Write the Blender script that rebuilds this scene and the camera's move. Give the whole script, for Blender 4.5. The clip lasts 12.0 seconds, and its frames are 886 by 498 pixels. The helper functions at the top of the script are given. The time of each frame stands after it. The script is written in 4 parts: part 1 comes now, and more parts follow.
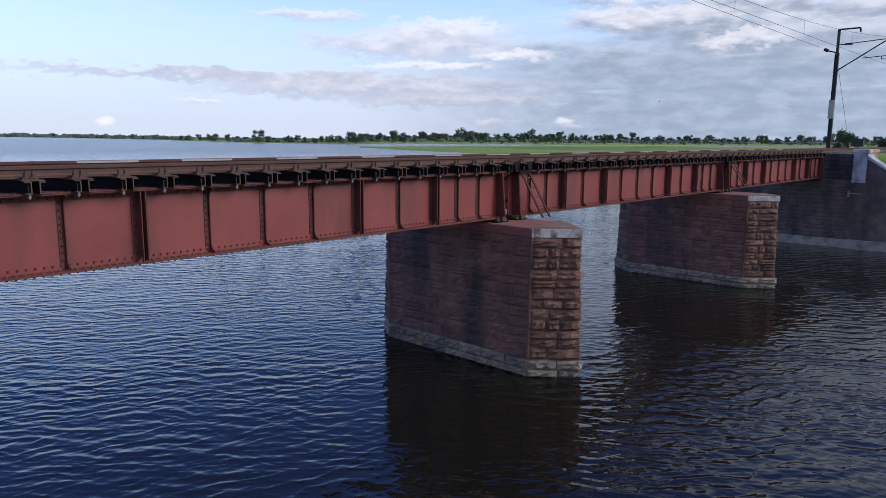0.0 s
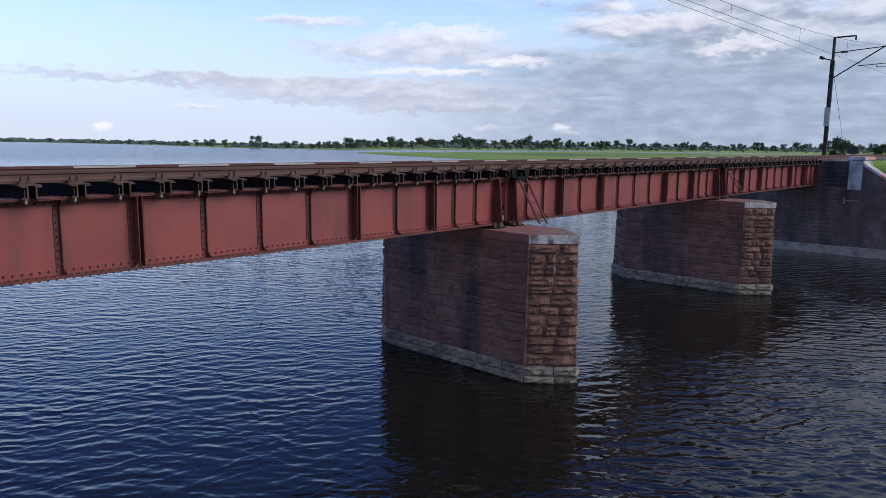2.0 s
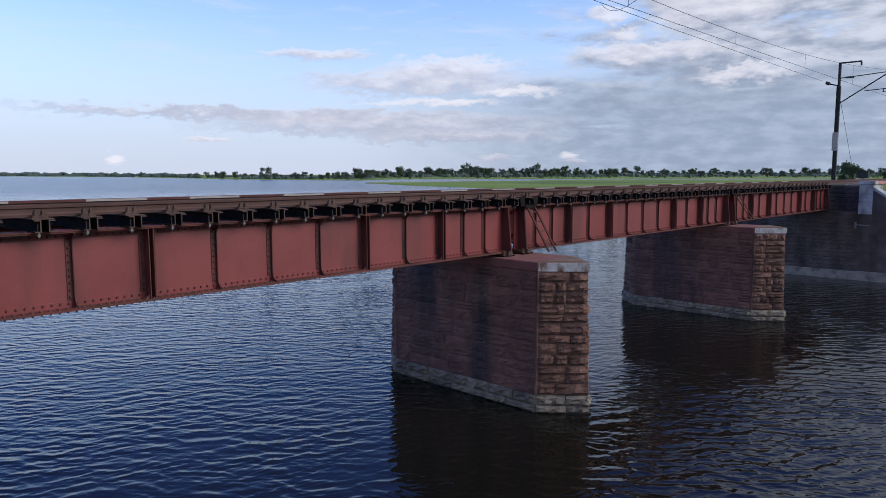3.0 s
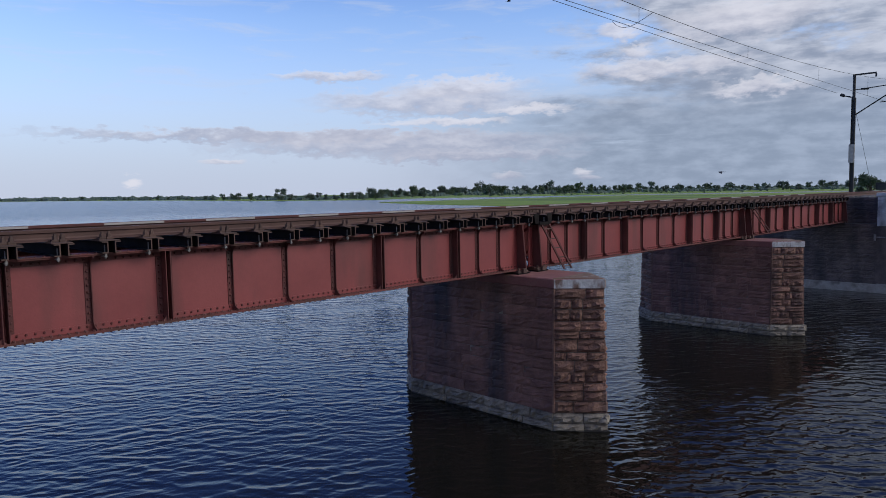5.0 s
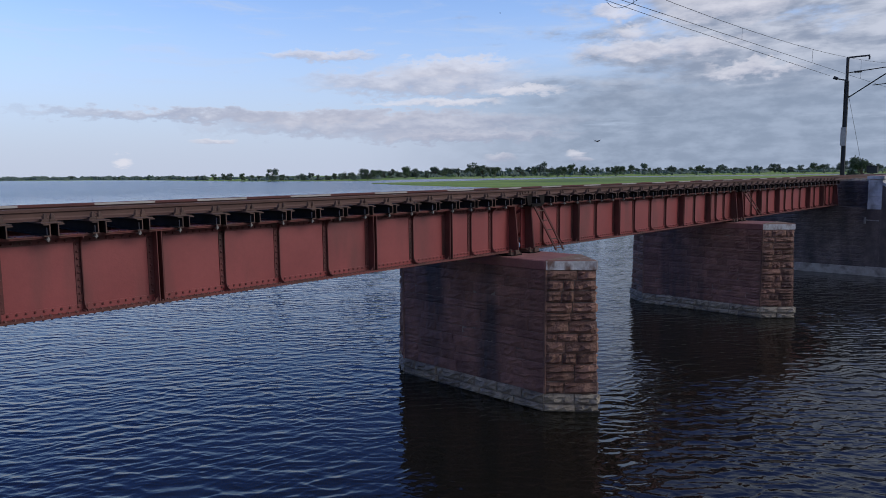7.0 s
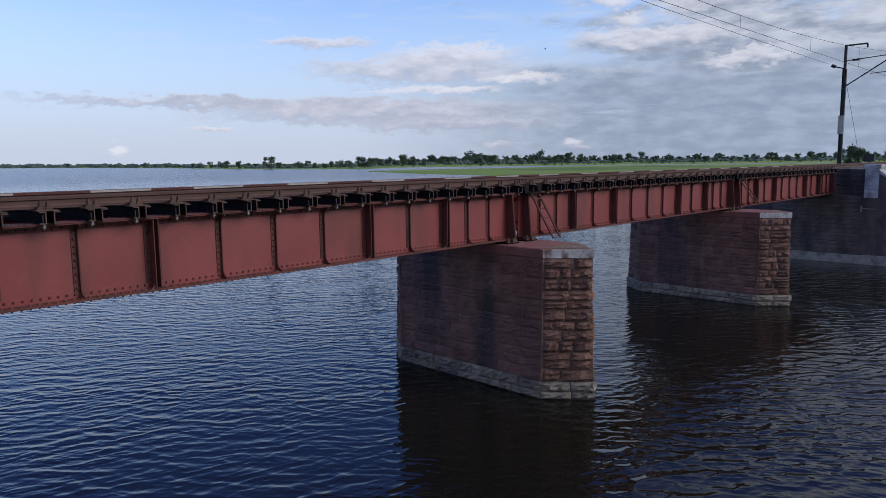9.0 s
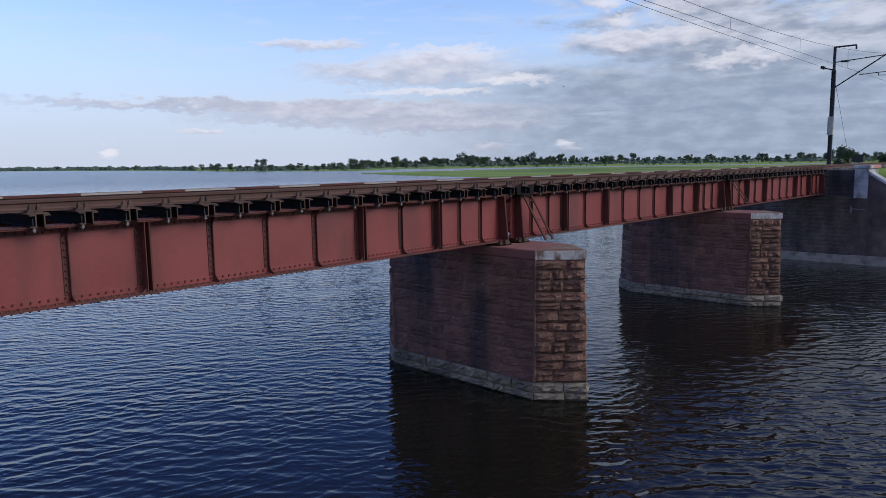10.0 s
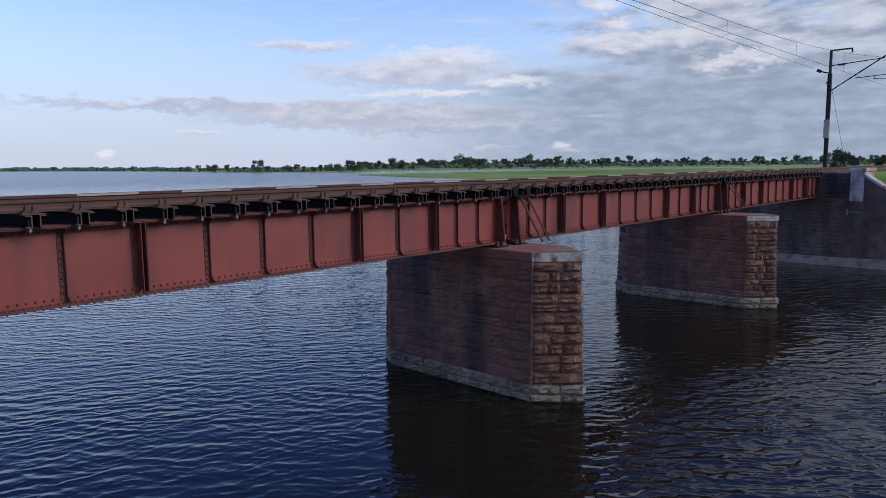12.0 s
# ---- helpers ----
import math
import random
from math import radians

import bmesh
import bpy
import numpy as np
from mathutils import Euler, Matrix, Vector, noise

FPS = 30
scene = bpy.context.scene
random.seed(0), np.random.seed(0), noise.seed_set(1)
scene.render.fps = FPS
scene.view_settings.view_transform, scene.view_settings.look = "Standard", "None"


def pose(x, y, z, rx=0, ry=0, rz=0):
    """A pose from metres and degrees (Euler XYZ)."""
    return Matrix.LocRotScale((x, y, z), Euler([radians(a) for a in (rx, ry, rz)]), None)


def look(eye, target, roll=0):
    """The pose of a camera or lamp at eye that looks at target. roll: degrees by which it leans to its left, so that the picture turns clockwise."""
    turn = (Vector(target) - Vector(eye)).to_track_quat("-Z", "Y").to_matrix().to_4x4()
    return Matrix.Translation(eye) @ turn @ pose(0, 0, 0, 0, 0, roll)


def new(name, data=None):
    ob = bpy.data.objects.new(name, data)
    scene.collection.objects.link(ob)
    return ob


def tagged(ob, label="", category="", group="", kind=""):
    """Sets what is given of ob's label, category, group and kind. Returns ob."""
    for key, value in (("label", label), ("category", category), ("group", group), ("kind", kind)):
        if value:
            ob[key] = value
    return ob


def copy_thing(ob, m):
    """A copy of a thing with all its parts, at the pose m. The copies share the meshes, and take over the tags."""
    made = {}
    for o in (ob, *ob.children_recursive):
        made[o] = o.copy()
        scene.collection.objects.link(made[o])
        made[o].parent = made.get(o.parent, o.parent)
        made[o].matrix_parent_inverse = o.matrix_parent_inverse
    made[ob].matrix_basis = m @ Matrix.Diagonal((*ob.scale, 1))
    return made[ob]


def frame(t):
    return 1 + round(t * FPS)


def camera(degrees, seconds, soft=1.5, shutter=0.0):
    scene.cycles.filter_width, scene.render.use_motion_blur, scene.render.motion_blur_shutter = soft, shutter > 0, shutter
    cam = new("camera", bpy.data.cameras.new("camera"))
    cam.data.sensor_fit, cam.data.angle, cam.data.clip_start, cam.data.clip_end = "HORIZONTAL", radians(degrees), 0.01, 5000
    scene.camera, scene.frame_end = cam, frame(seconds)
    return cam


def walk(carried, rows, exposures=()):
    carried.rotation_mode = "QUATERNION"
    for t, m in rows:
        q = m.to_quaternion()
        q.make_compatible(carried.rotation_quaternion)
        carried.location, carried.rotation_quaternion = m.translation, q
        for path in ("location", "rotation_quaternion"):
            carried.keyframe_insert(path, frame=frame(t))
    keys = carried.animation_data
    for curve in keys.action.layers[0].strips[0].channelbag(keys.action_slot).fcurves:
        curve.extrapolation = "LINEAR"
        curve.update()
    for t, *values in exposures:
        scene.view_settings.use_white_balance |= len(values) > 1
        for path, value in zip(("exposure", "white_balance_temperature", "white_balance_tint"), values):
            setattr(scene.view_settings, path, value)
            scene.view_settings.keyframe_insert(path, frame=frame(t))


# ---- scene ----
cam = camera(65.31, 12.0, soft=0.9)

# The camera stands still on its spot beside the bridge and is turned by hand: seconds, yaw, pitch, roll.
EYE = (-12.868, -9.773, 5.225)
TURNS = [
    (0.0, -47.191, -9.086, -0.452), (0.5, -46.342, -9.137, -0.084), (1.0, -47.03, -9.242, -0.203),
    (1.5, -47.274, -8.855, -0.657), (2.0, -47.418, -8.593, -0.622), (2.5, -47.087, -8.493, -0.343),
    (3.0, -46.737, -6.204, 0.062), (3.2, -46.259, -5.639, 0.056),
    (4.8, -45.543, -4.822, 0.843), (5.0, -45.61, -4.672, 0.972), (5.5, -45.551, -4.803, 0.837),
    (6.0, -45.959, -5.37, 0.743), (6.5, -46.146, -5.888, 0.847), (6.7, -46.191, -6.035, 0.769),
    (8.3, -46.451, -6.649, 0.842), (8.5, -46.499, -6.699, 0.895),
    (9.0, -46.446, -7.215, 0.629), (9.5, -46.859, -7.067, 0.718), (10.0, -47.086, -7.072, 0.785),
    (10.5, -47.172, -7.003, 0.746), (11.0, -47.157, -7.033, 0.727), (11.5, -47.477, -7.078, 0.598),
    (12.0, -47.324, -6.936, 0.606),
]
walk(cam, [(t, pose(*EYE, 90 + pitch, roll, yaw)) for t, yaw, pitch, roll in TURNS],
     exposures=[(0.0, 0.08, 6100, 10), (2.5, 0.08, 6100, 10), (3.2, -0.14, 6050, 10), (4.8, -0.3, 6000, 10), (6.5, -0.3, 6000, 10), (8.3, -0.3, 6000, 10), (8.6, -0.28, 6050, 10), (9.5, -0.17, 6050, 10), (12.0, -0.17, 6050, 10)])

# ------------------------------------------------------------------ world and sun
SUN_EL, SUN_AZ = radians(32), math.atan2(0.5, -0.87)     # azimuth clockwise from +y
SKY = 0.12
HAZE = (0.62, 0.675, 0.815)
CLOUDS = [
    (44.5, 7.3, 9.0, 1.0, 0.7, 0.42), (47.5, 8.5, 5.0, 0.8, 0.8, 0.6), (32.0, 4.7, 16.5, 0.5, 0.7, 0.26), (42.0, 4.0, 14.0, 0.95, 0.75, 0.26), (48.0, 3.0, 9.0, 0.5, 0.85, 0.24),
    (37.0, 9.4, 4.0, 0.35, 0.9, 0.5), (46.5, 5.75, 5.5, 0.26, 0.95, 0.75), (53.0, 6.6, 3.2, 0.4, 0.85, 0.75), (21.6, 1.15, 0.62, 0.5, 0.9, 1.0), (28.0, 2.65, 1.4, 0.2, 0.85, 0.6),
    (60.0, 12.2, 1.6, 0.6, 0.9, 0.6), (61.0, 10.6, 1.2, 0.5, 0.9, 0.55), (51.0, 1.15, 1.3, 0.3, 0.95, 0.42), (56.9, 1.5, 0.7, 0.24, 0.95, 0.5), (57.4, 1.05, 0.9, 0.2, 0.95, 0.25),
    (69.0, 12.4, 5.5, 1.3, 0.9, 0.6), (63.0, 9.3, 5.5, 0.7, 0.9, 0.52), (70.0, 7.4, 3.6, 0.6, 0.9, 0.6),
]


def build_world():
    """Clear sky with a cloud deck that thickens towards the line ahead, and some single clouds."""
    w = bpy.data.worlds.new("sky")
    scene.world = w
    w.use_nodes = True
    nt = w.node_tree
    nt.nodes.clear()
    N, Lk = nt.nodes.new, nt.links.new

    def put(sock, v):
        if hasattr(v, "links"):
            Lk(v, sock)
        else:
            sock.default_value = v

    def M(op, a, b=0.0, c=0.0):
        n = N("ShaderNodeMath")
        n.operation = op
        for k, v in enumerate((a, b, c)):
            put(n.inputs[k], v)
        return n.outputs[0]

    def ramp(v, lo, hi, a=0.0, b=1.0):
        n = N("ShaderNodeMapRange")
        n.interpolation_type = "SMOOTHSTEP"
        put(n.inputs["Value"], v)
        for key, val in (("From Min", lo), ("From Max", hi), ("To Min", a), ("To Max", b)):
            put(n.inputs[key], val)
        return n.outputs[0]

    def mix(f, a, b):
        n = N("ShaderNodeMix")
        n.data_type = "RGBA"
        put(n.inputs["Factor"], f)
        put(n.inputs["A"], a if hasattr(a, "links") else (*a, 1))
        put(n.inputs["B"], b if hasattr(b, "links") else (*b, 1))
        return n.outputs["Result"]

    def tex(vec, scale, detail=5.0, rough=0.5, dist=0.0):
        n = N("ShaderNodeTexNoise")
        Lk(vec, n.inputs["Vector"])
        for key, val in (("Scale", scale), ("Detail", detail), ("Roughness", rough), ("Distortion", dist)):
            n.inputs[key].default_value = val
        return n.outputs["Fac"]

    def vec(x, y, z=0.0):
        n = N("ShaderNodeCombineXYZ")
        for k, v in enumerate((x, y, z)):
            put(n.inputs[k], v)
        return n.outputs[0]

    out, bg = N("ShaderNodeOutputWorld"), N("ShaderNodeBackground")
    sky = N("ShaderNodeTexSky")
    sky.sky_type, sky.sun_disc = "NISHITA", False
    sky.sun_elevation, sky.sun_rotation = SUN_EL, SUN_AZ
    sky.air_density, sky.dust_density, sky.ozone_density = 1.0, 0.0, 3.0
    tc, sep = N("ShaderNodeTexCoord"), N("ShaderNodeSeparateXYZ")
    Lk(tc.outputs["Generated"], sep.inputs[0])
    dx, dy, dz = sep.outputs
    el = M("MULTIPLY", M("ARCSINE", dz), 57.296)
    az = M("MULTIPLY", M("ARCTAN2", dx, dy), 57.296)
    up = M("MAXIMUM", el, 0.0)
    # pale haze low over the land
    clear = N("ShaderNodeMix")
    clear.data_type, clear.blend_type = "RGBA", "MULTIPLY"
    clear.inputs["Factor"].default_value = 1.0
    Lk(sky.outputs["Color"], clear.inputs["A"])
    Lk(mix(ramp(up, 13.0, 24.0), (1.78, 1.68, 1.83), (0.60, 0.80, 1.55)), clear.inputs["B"])
    base = mix(ramp(up, 16.0, 0.0, 0.0, 0.95), clear.outputs["Result"], (HAZE[0] / SKY, HAZE[1] / SKY, HAZE[2] / SKY))
    flat = vec(M("DIVIDE", dx, M("ADD", M("MAXIMUM", dz, 0.0), 0.17)), M("DIVIDE", dy, M("ADD", M("MAXIMUM", dz, 0.0), 0.17)))
    puff = vec(M("MULTIPLY", az, 0.12), M("MULTIPLY", el, 0.42))
    n1 = M("MULTIPLY_ADD", tex(flat, 1.75, 9.0, 0.56, 0.2), 0.35, M("MULTIPLY", tex(puff, 1.0, 9.0, 0.58, 0.35), 0.65))
    n2 = tex(puff, 1.9, 9.0, 0.56, 0.4)
    wob = tex(vec(M("MULTIPLY", az, 0.16), M("MULTIPLY", el, 0.55)), 1.0, 8.0, 0.6)
    fine = tex(vec(M("MULTIPLY", az, 0.42), M("MULTIPLY", el, 1.1)), 1.0, 7.0, 0.55)
    streak = tex(vec(M("MULTIPLY", az, 0.09), M("MULTIPLY", el, 0.9)), 1.0, 8.0, 0.6)
    layer = tex(vec(M("MULTIPLY", az, 0.13), M("MULTIPLY", el, 0.85)), 1.0, 9.0, 0.62, 0.5)
    tuft = tex(vec(M("MULTIPLY", az, 1.1), M("MULTIPLY", el, 2.4)), 1.0, 5.0, 0.6, 0.3)
    cover = M("COSINE", M("DIVIDE", M("SUBTRACT", az, 165.0), 57.296))
    lift = M("MULTIPLY", ramp(cover, -0.55, -0.08), 0.34)
    field = M("ADD", n1, lift)
    deck = ramp(M("MULTIPLY_ADD", M("SUBTRACT", tuft, 0.5), 0.12, field), 0.60, 0.80)
    shade = ramp(M("ADD", M("MULTIPLY", n2, 0.5), M("ADD", M("MULTIPLY", fine, 0.3), M("MULTIPLY", layer, 0.26))), 0.42, 0.64)
    lit = mix(shade, (0.36 / SKY, 0.405 / SKY, 0.51 / SKY), (0.72 / SKY, 0.735 / SKY, 0.81 / SKY))
    high = M("MAXIMUM", ramp(up, 36.0, 17.0), ramp(cover, 0.15, 0.65))
    col = mix(M("MULTIPLY", M("MULTIPLY", deck, high), ramp(up, 1.5, 7.0)), base, lit)
    # grey layer in flat streaks under the deck
    low = M("MULTIPLY", M("MULTIPLY", ramp(up, 9.5, 5.0), ramp(cover, -0.62, -0.25)), ramp(streak, 0.18, 0.42))
    col = mix(M("MULTIPLY", low, 0.92), col, mix(ramp(fine, 0.35, 0.7), (0.325 / SKY, 0.385 / SKY, 0.49 / SKY), (0.44 / SKY, 0.505 / SKY, 0.62 / SKY)))
    # thin high veils over the open blue
    veil = M("MULTIPLY", ramp(layer, 0.48, 0.74), M("MULTIPLY", ramp(up, 5.0, 9.0), ramp(up, 22.0, 15.0)))
    col = mix(M("MULTIPLY", veil, M("SUBTRACT", 0.42, M("MULTIPLY", deck, 0.4))), col, (0.74 / SKY, 0.78 / SKY, 0.88 / SKY))
    # single clouds: azimuth, elevation, half width, half height, softness, lightness
    wa, we = M("MULTIPLY_ADD", wob, 9.0, -4.5), M("ADD", M("MULTIPLY_ADD", fine, 2.6, -1.3), M("MULTIPLY_ADD", tuft, 1.5, -0.75))
    for a0, e0, ha, he, soft, light in CLOUDS:
        u = M("DIVIDE", M("SUBTRACT", M("ADD", az, M("MULTIPLY", wa, min(1.0, ha / 4))), a0), ha)
        v = M("DIVIDE", M("SUBTRACT", M("ADD", el, M("MULTIPLY", we, min(1.0, he / 0.6))), e0), he)
        r2 = M("ADD", M("MULTIPLY", u, u), M("MULTIPLY", v, v))
        d = ramp(r2, 1.0 + soft, max(0.05, 0.8 - soft))
        tone = M("ADD", M("MULTIPLY", M("ADD", v, 0.2), 0.22), M("MULTIPLY_ADD", fine, 0.7, light - 0.35))
        col = mix(M("MULTIPLY", d, 0.8), col, mix(ramp(tone, 0.0, 1.0), (0.46 / SKY, 0.475 / SKY, 0.585 / SKY), (0.98 / SKY, 0.93 / SKY, 0.95 / SKY)))
    bg.inputs["Strength"].default_value = SKY
    Lk(col, bg.inputs["Color"])
    Lk(bg.outputs["Background"], out.inputs["Surface"])


build_world()
sun = new("sun", bpy.data.lights.new("sun", "SUN"))
sun.data.energy, sun.data.angle, sun.data.color = 1.8, radians(28), (1.0, 0.92, 0.82)
sun.matrix_basis = look((0, 0, 0), (-math.sin(SUN_AZ) * math.cos(SUN_EL), -math.cos(SUN_AZ) * math.cos(SUN_EL), -math.sin(SUN_EL)))


# ------------------------------------------------------------------ materials
def mat(name, c1, c2, scale=4.0, rough=(0.6, 0.8), metal=0.0, bump=0.0, bump_scale=60.0, stains=None, stretch=(1, 1, 1), vary=0.0):
    """Two colours mixed by noise at two scales, with bump, stains and a change from piece to piece."""
    m = bpy.data.materials.new(name)
    m.use_nodes = True
    nt = m.node_tree
    N, Lk = nt.nodes.new, nt.links.new
    b = nt.nodes["Principled BSDF"]
    b.inputs["Metallic"].default_value = metal
    mp = N("ShaderNodeMapping")
    mp.inputs["Scale"].default_value = stretch
    geo = N("ShaderNodeNewGeometry")
    Lk(geo.outputs["Position"], mp.inputs["Vector"])
    n1, n2 = N("ShaderNodeTexNoise"), N("ShaderNodeTexNoise")
    for n, s, d in ((n1, scale, 5), (n2, scale * 9, 4)):
        n.inputs["Scale"].default_value, n.inputs["Detail"].default_value = s, d
        Lk(mp.outputs["Vector"], n.inputs["Vector"])
    add = N("ShaderNodeMath")
    add.operation = "MULTIPLY_ADD"
    add.inputs[1].default_value = 0.45
    Lk(n2.outputs["Fac"], add.inputs[0])
    Lk(n1.outputs["Fac"], add.inputs[2])
    ramp = N("ShaderNodeMapRange")
    ramp.inputs["From Min"].default_value, ramp.inputs["From Max"].default_value = 0.5, 0.95
    Lk(add.outputs[0], ramp.inputs["Value"])
    mix = N("ShaderNodeMix")
    mix.data_type = "RGBA"
    mix.inputs["A"].default_value, mix.inputs["B"].default_value = (*c1, 1), (*c2, 1)
    Lk(ramp.outputs["Result"], mix.inputs["Factor"])
    col = mix.outputs["Result"]
    if stains:
        colour, sscale, sstretch, lo, hi = stains
        mp2, n3, r3, mx = N("ShaderNodeMapping"), N("ShaderNodeTexNoise"), N("ShaderNodeMapRange"), N("ShaderNodeMix")
        mp2.inputs["Scale"].default_value = sstretch
        Lk(geo.outputs["Position"], mp2.inputs["Vector"])
        Lk(mp2.outputs["Vector"], n3.inputs["Vector"])
        n3.inputs["Scale"].default_value, n3.inputs["Detail"].default_value = sscale, 6
        r3.inputs["From Min"].default_value, r3.inputs["From Max"].default_value = lo, hi
        Lk(n3.outputs["Fac"], r3.inputs["Value"])
        mx.data_type = "RGBA"
        mx.inputs["B"].default_value = (*colour, 1)
        Lk(col, mx.inputs["A"])
        Lk(r3.outputs["Result"], mx.inputs["Factor"])
        col = mx.outputs["Result"]
    if vary:
        oi, hsv, r4 = N("ShaderNodeObjectInfo"), N("ShaderNodeHueSaturation"), N("ShaderNodeMapRange")
        r4.inputs["To Min"].default_value, r4.inputs["To Max"].default_value = 1 - vary, 1 + vary
        Lk(oi.outputs["Random"], r4.inputs["Value"])
        Lk(r4.outputs["Result"], hsv.inputs["Value"])
        Lk(col, hsv.inputs["Color"])
        col = hsv.outputs["Color"]
    Lk(col, b.inputs["Base Color"])
    rr = N("ShaderNodeMapRange")
    rr.inputs["To Min"].default_value, rr.inputs["To Max"].default_value = rough
    Lk(n2.outputs["Fac"], rr.inputs["Value"])
    Lk(rr.outputs["Result"], b.inputs["Roughness"])
    if bump:
        n5, bp = N("ShaderNodeTexNoise"), N("ShaderNodeBump")
        n5.inputs["Scale"].default_value, n5.inputs["Detail"].default_value = bump_scale, 5
        bp.inputs["Strength"].default_value, bp.inputs["Distance"].default_value = 1.0, bump
        Lk(geo.outputs["Position"], n5.inputs["Vector"])
        Lk(n5.outputs["Fac"], bp.inputs["Height"])
        Lk(bp.outputs["Normal"], b.inputs["Normal"])
    return m


RED = mat("red_oxide_paint", (0.218, 0.038, 0.037), (0.28, 0.056, 0.053), 1.3, (0.4, 0.56), bump=0.0015, bump_scale=30, stains=((0.12, 0.034, 0.03), 1.1, (1.5, 1.5, 0.35), 0.5, 0.78))
# Grimy paint, darkened further to carry the shade on the stiffeners' sides.
GRIME_SHADE = mat("grimy_shaded_red_paint", (0.08, 0.026, 0.025), (0.145, 0.042, 0.037), 2.5, (0.6, 0.85), bump=0.002, bump_scale=40, stains=((0.05, 0.026, 0.022), 1.6, (1, 1, 0.5), 0.5, 0.7))
# Darker than the web paint, so the rivet heads stand out.
RIVETM = mat("dark_rivet_paint", (0.085, 0.024, 0.022), (0.13, 0.034, 0.03), 5, (0.5, 0.7))
FLANGEM = mat("dirty_flange_paint", (0.125, 0.034, 0.029), (0.19, 0.05, 0.042), 2.2, (0.6, 0.8), bump=0.002, bump_scale=35, stains=((0.08, 0.035, 0.026), 2.5, (1, 1, 1), 0.48, 0.68))
RUST = mat("rusty_steel", (0.07, 0.045, 0.038), (0.15, 0.09, 0.07), 3, (0.6, 0.85), metal=0.2, bump=0.002, bump_scale=50)
RAILM = mat("brown_rail_steel", (0.085, 0.045, 0.038), (0.13, 0.07, 0.056), 2.5, (0.55, 0.8), metal=0.2, bump=0.001)
BLACK = mat("black_tarred_steel", (0.010, 0.009, 0.009), (0.024, 0.02, 0.019), 4, (0.8, 0.95), bump=0.001)
GREYM = mat("galvanised_steel", (0.2, 0.19, 0.185), (0.34, 0.32, 0.31), 5, (0.4, 0.6), metal=0.3)
HEADM = mat("red_painted_rail_head", (0.08, 0.027, 0.026), (0.13, 0.042, 0.038), 3, (0.5, 0.7), bump=0.001)
RED.node_tree.nodes["Principled BSDF"].inputs["Specular IOR Level"].default_value = 0.75
BLACK.node_tree.nodes["Principled BSDF"].inputs["Specular IOR Level"].default_value = 0.12
PLATE = mat("pale_worn_paint", (0.34, 0.31, 0.29), (0.5, 0.46, 0.43), 5, (0.5, 0.7))
STONE = mat("red_sandstone", (0.14, 0.066, 0.052), (0.26, 0.145, 0.102), 4.5, (0.75, 0.95), bump=0.032, bump_scale=17, stains=((0.09, 0.055, 0.05), 1.6, (1, 1, 0.6), 0.5, 0.75), vary=0.3)
STONE_D = mat("weathered_dark_stone", (0.125, 0.06, 0.053), (0.25, 0.127, 0.102), 2.6, (0.75, 0.95), bump=0.022, bump_scale=9, stains=((0.055, 0.04, 0.044), 0.9, (1.3, 1.3, 0.1), 0.48, 0.66), vary=0.22)
PLINTH = mat("pale_water_stained_stone", (0.16, 0.13, 0.10), (0.36, 0.31, 0.245), 5, (0.7, 0.9), bump=0.03, bump_scale=10, stains=((0.10, 0.085, 0.075), 2.0, (1, 1, 1), 0.48, 0.72), vary=0.15)
CAPM = mat("cap_stone_red_wash", (0.20, 0.08, 0.075), (0.31, 0.14, 0.12), 2.5, (0.7, 0.9), bump=0.01, bump_scale=12, stains=((0.28, 0.2, 0.14), 1.3, (1, 1, 1), 0.55, 0.75))
WASHM = mat("flaking_whitewash", (0.5, 0.48, 0.46), (0.72, 0.70, 0.68), 6, (0.75, 0.95), bump=0.02, bump_scale=14, stains=((0.20, 0.12, 0.09), 5.5, (1, 1, 0.45), 0.5, 0.66))
FOOTM = mat("pale_footing_masonry", (0.25, 0.225, 0.195), (0.42, 0.38, 0.34), 3, (0.7, 0.9), bump=0.03, bump_scale=10, stains=((0.11, 0.095, 0.085), 2.0, (1, 1, 1), 0.5, 0.74))
MORTAR_P = mat("weathered_mortar", (0.06, 0.046, 0.042), (0.26, 0.215, 0.185), 3.5, (0.85, 1.0), bump=0.006)
MORTAR_D = mat("sooty_mortar", (0.04, 0.035, 0.033), (0.09, 0.075, 0.07), 5, (0.85, 1.0), bump=0.004)
CONC = mat("stained_masonry", (0.085, 0.068, 0.066), (0.20, 0.155, 0.14), 2.4, (0.8, 0.95), bump=0.03, bump_scale=8, stains=((0.045, 0.04, 0.042), 1.1, (1, 1, 0.3), 0.42, 0.7))
WHITEM = mat("limewashed_masonry", (0.42, 0.43, 0.45), (0.64, 0.65, 0.66), 4, (0.7, 0.9), bump=0.02, bump_scale=9, stains=((0.18, 0.17, 0.17), 2.0, (1, 1, 0.5), 0.46, 0.68))
TANM = mat("bare_tan_stone", (0.17, 0.11, 0.07), (0.27, 0.18, 0.12), 4, (0.8, 0.95), bump=0.015, bump_scale=14, stains=((0.3, 0.26, 0.24), 5, (1, 1, 1), 0.55, 0.7))
WETM = mat("wet_stone", (0.03, 0.027, 0.024), (0.075, 0.065, 0.058), 4, (0.3, 0.6), bump=0.02, bump_scale=10)
PINK = mat("red_painted_band", (0.5, 0.2, 0.17), (0.62, 0.33, 0.28), 4, (0.7, 0.9))
